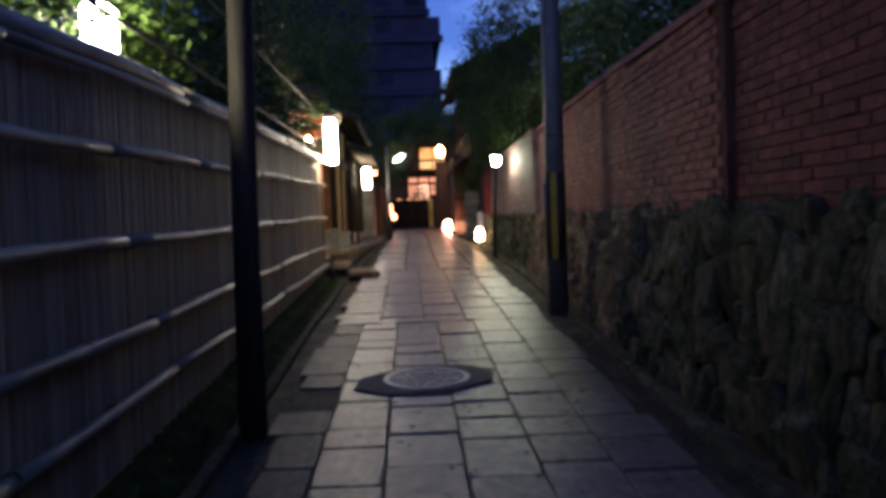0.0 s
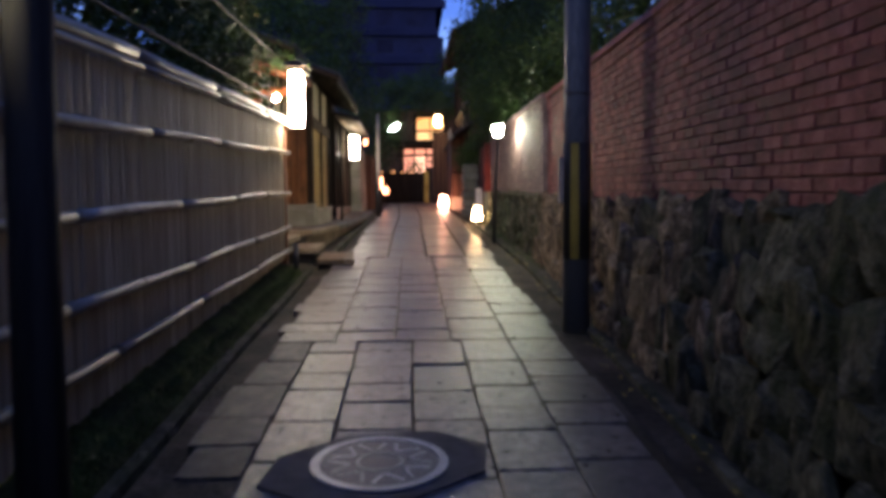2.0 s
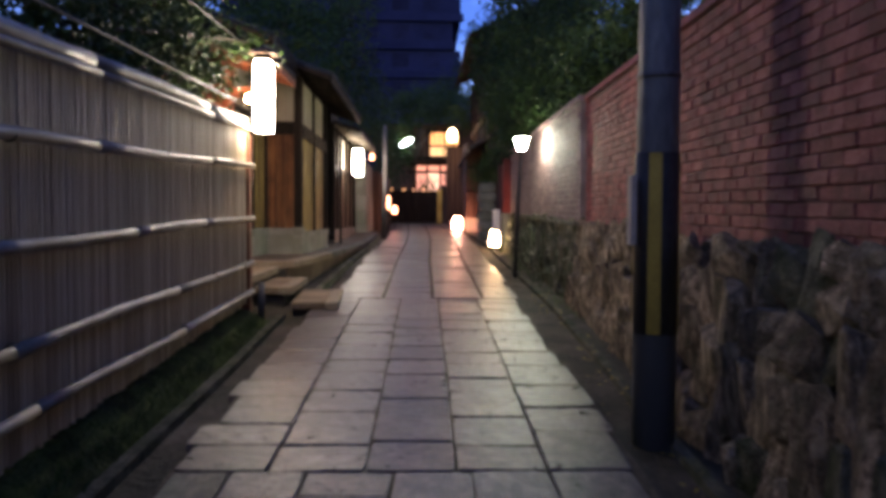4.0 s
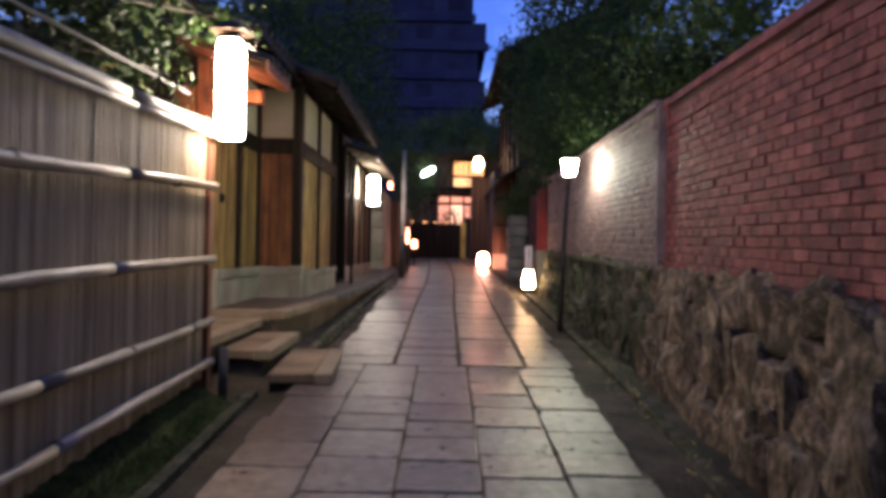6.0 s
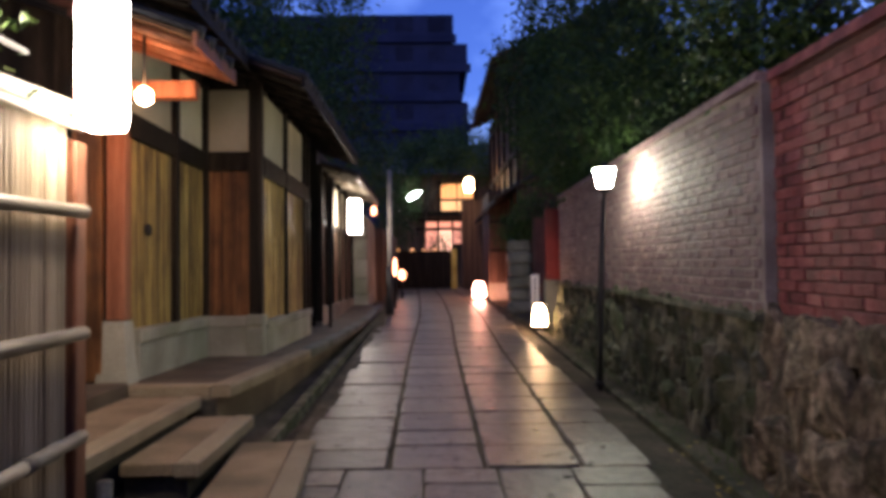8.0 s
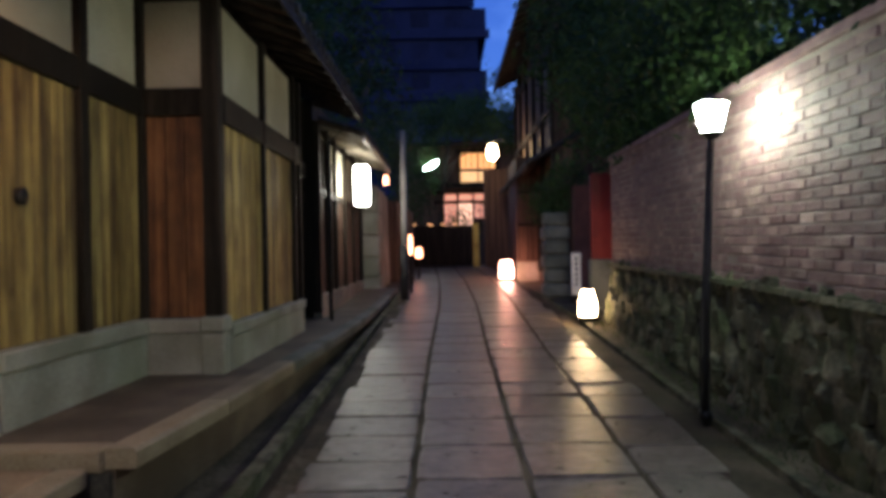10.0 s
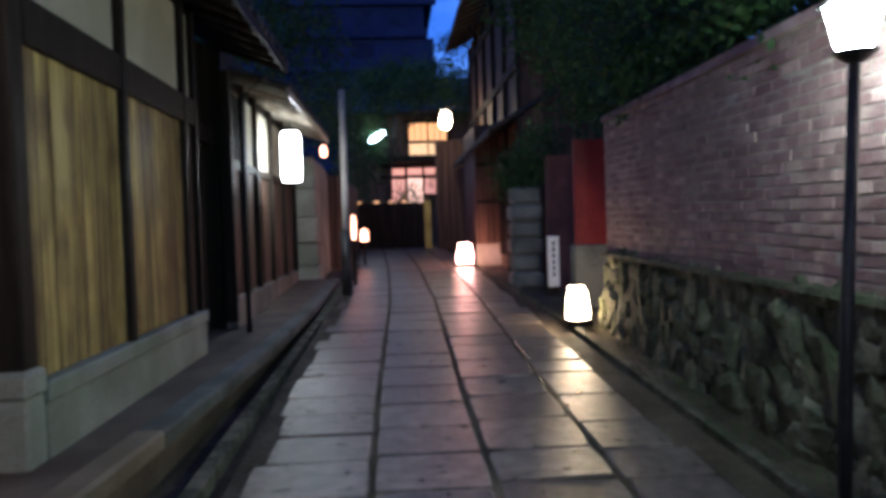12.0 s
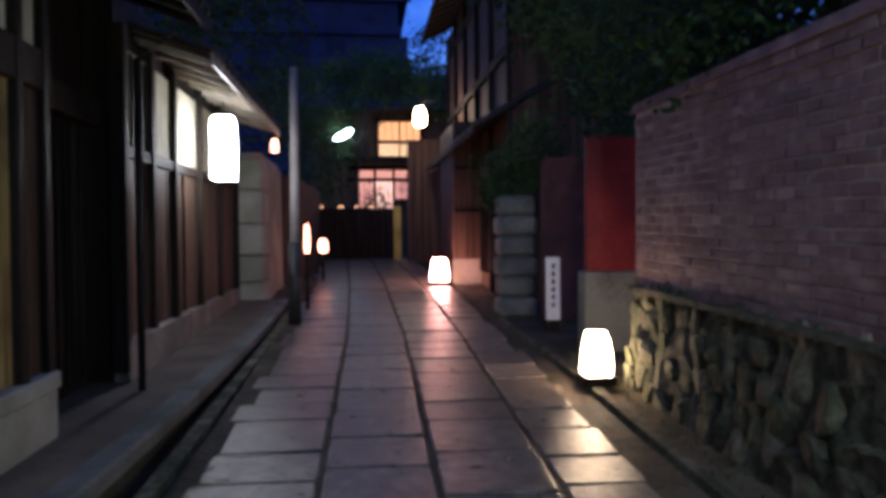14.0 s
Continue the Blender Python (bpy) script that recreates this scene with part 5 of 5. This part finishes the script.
while y < 22.7:
    small = 0.62 if y > 14.4 else 1.0
    w = rnd.uniform(0.13, 0.30) * small
    z = ground_z(y) - 0.10 + rnd.uniform(-0.1, 0.0)
    top = stone_top(y)
    while z < top - 0.03:
        h = min(rnd.uniform(0.20, 0.50) * small, top - z + rnd.uniform(0.0, 0.07))
        f = min(1, max(0, (z + h / 2 - ground_z(y)) / max(0.3, top - ground_z(y))))
        x = brick_x(min(max(y, -7.9), 22.7)) - 0.03 - (0.17 if y < 14.4 else 0.10) * (1 - f) + 0.08
        m = pose(x + rnd.uniform(-0.035, 0.03), y + w / 2 + rnd.uniform(-0.03, 0.03), z + h / 2, rnd.uniform(-24, 24), rnd.uniform(-10, 10), rnd.uniform(-18, 18)) @ Matrix.Diagonal((0.19 * small, w * 1.22, h * 1.12, 1))
        if 2.6 < y < 14.4:
            piece("stone", (dim_mossy_meshes if rnd.random() < (8.8 - y) / 3 else stone_meshes)[rnd.randrange(12)], m, wall_east)
        else:
            rest.append(m)
        z += h * 0.95
    y += w * 0.94
third = [rest[i::6] for i in range(6)]
for i in range(6):
    tagged(many("stone_courses", *mesh_lists(stone_meshes[i]), third[i], M_STONE_MOSS_DIM, wall_east), kind="stuff")

# ---------------------------------------------------------------- paving slabs
pavement = tagged(sweep("pavement", stations(-8, 37.4, 1.0), lambda y: [(ease(y, ((-8, -0.9), (24, -0.85), (37, -0.9))), ground_z(y) - 0.15), (1.55, ground_z(y) - 0.15), (1.55, ground_z(y) - 0.0125),
                  (ease(y, ((-8, -0.9), (24, -0.85), (37, -0.9))), ground_z(y) - 0.0125)], M_SOIL), "lane of worn rectangular granite paving slabs", "pavement", kind="structure")


def columns(y):
    """Joints between the rows of slabs, west to east."""
    if y < 8.6:
        return [-0.89, -0.58 + 0.003 * y, -0.18, 0.26, 0.66, 1.06, 1.47]
    if y < 14.4:
        return [-0.87, -0.38, 0.12, 0.59, 1.06, 1.53]
    s = ease(y, ((14.4, 0), (20, 0.0), (25, 0.06), (30, 0.0), (37, -0.2)))
    return [-0.75 + s, -0.11 + s, 0.52 + s, 1.16 + s, 1.63 + s]


def slab_mesh(seed, mat):
    """A worn flagstone of one metre by one: chipped, wavering edges, rounded shoulders, a slightly hollow top."""
    rr = random.Random(seed)
    bm = bmesh.new()
    n = 5
    edge = []
    for side in range(4):
        for i in range(n):
            f = -0.5 + (i + (0.08 if i == 0 else 0)) / n
            out = 0.5 - abs(rr.gauss(0, 0.006)) - (0.018 if i == 0 else 0)
            edge.append(((f, -out), (out, f), (-f, out), (-out, -f))[side])
    rows = [[bm.verts.new((x * q, y * q, z)) for x, y in edge] for q, z in ((1.0, -0.05), (1.0, 0.040), (0.992, 0.047), (0.96, 0.05))]
    for a, b in zip(rows, rows[1:]):
        for k in range(len(edge)):
            bm.faces.new((a[k], a[(k + 1) % len(edge)], b[(k + 1) % len(edge)], b[k]))
    bm.faces.new(rows[0][::-1])
    mid = bm.verts.new((rr.uniform(-0.1, 0.1), rr.uniform(-0.1, 0.1), 0.047))
    for k in range(len(edge)):
        bm.faces.new((rows[-1][k], rows[-1][(k + 1) % len(edge)], mid))
    me = bpy.data.meshes.new("slab")
    bmesh.ops.recalc_face_normals(bm, faces=bm.faces)
    bm.to_mesh(me)
    bm.free()
    me.materials.append(mat)
    return me


slab_meshes = [slab_mesh(40 + k, M_SLAB) for k in range(8)]
dim_moss_meshes = [slab_mesh(70 + k, M_SLAB_MOSS_DIM) for k in range(8)]
rnd = random.Random(23)
rest = []
for (a, b) in ((-8.0, 8.6), (8.6, 14.4), (14.4, 37.4)):
    for c in range(len(columns(a + 0.01)) - 1):
        y = a
        while y < b - 0.02:
            step = rnd.uniform(0.36, 0.66) if a < 14 else rnd.uniform(0.42, 0.72)
            if b - y - step < 0.3:
                step = b - y
            yc = y + step / 2
            cc = columns(min(yc, b - 0.01))
            gap = 0.004 if b < 15 else 0.016
            x0, x1 = cc[c] + gap + (rnd.uniform(-0.07, 0.05) if c == 0 else 0), cc[c + 1] - gap + (rnd.uniform(-0.03, 0.05) if c == len(cc) - 2 else 0)
            slope = math.degrees(math.atan((ground_z(yc + 0.3) - ground_z(yc - 0.3)) / 0.6))
            m = pose((x0 + x1) / 2, yc, ground_z(yc) - 0.05 + rnd.uniform(-0.005, 0.004), slope + rnd.uniform(-0.55, 0.55), rnd.uniform(-0.6, 0.6), rnd.uniform(-1.2, 1.2)) @ Matrix.Diagonal((x1 - x0, step - (0.010 if b < 15 else 0.014), 1, 1))
            lost = c == 0 and b < 9 and rnd.random() < 0.12
            if not lost:
                if 2.6 < yc < 27:
                    piece("slab", (dim_moss_meshes if b < 9 and c == 0 else slab_meshes)[rnd.randrange(8)], m, pavement)
                else:
                    rest.append(m)
            y += step
tagged(many("slab_rows", *mesh_lists(slab_meshes[0]), rest, M_SLAB, pavement), kind="stuff")

# grass and moss tufts under the fence and along the gutters
rs = random.Random(92)
blades = []
for k in range(2600):
    y = rs.uniform(2.5, 12.8) if k < 2000 else rs.uniform(12.9, 24)
    x = -1.30 + rs.gauss(0, 0.07) if k < 2000 else ease(y, ((13, 2.12), (23, 2.2))) + rs.gauss(0, 0.05)
    h = rs.uniform(0.02, 0.075)
    blades.append(pose(x, y, ground_z(y) + (0.03 if k < 2000 else -0.05), rs.uniform(-30, 30), rs.uniform(-30, 30), rs.uniform(0, 360)) @ Matrix.Diagonal((0.5 * h, h, h, 1)))
tagged(many("grass_tufts", [(-0.12, 0, 0), (0.12, 0, 0), (0.08, 0.15, 0.7), (0.0, 0.4, 1.0)], [[0, 1, 2, 3]], blades, M_LEAFY), "short grass and moss tufts along the walls", "grass", kind="stuff")

# fallen leaves along the kerb
rs = random.Random(91)
lp = []
for k in range(110):
    y = rs.uniform(5.5, 15)
    lp.append(pose(ease(y, ((4, 1.66), (14, 1.9))) + rs.gauss(0, 0.09), y, ground_z(y) - 0.01 + rs.uniform(0, 0.01), rs.uniform(-25, 25), rs.uniform(-25, 25), rs.uniform(0, 360)) @ Matrix.Diagonal((0.05, 0.05, 0.05, 1)))
tagged(many("fallen_leaves", LEAF_V, LEAF_F, lp, M_AUTUMN), "scattered yellow fallen leaves along the kerb", "leaves", kind="stuff")
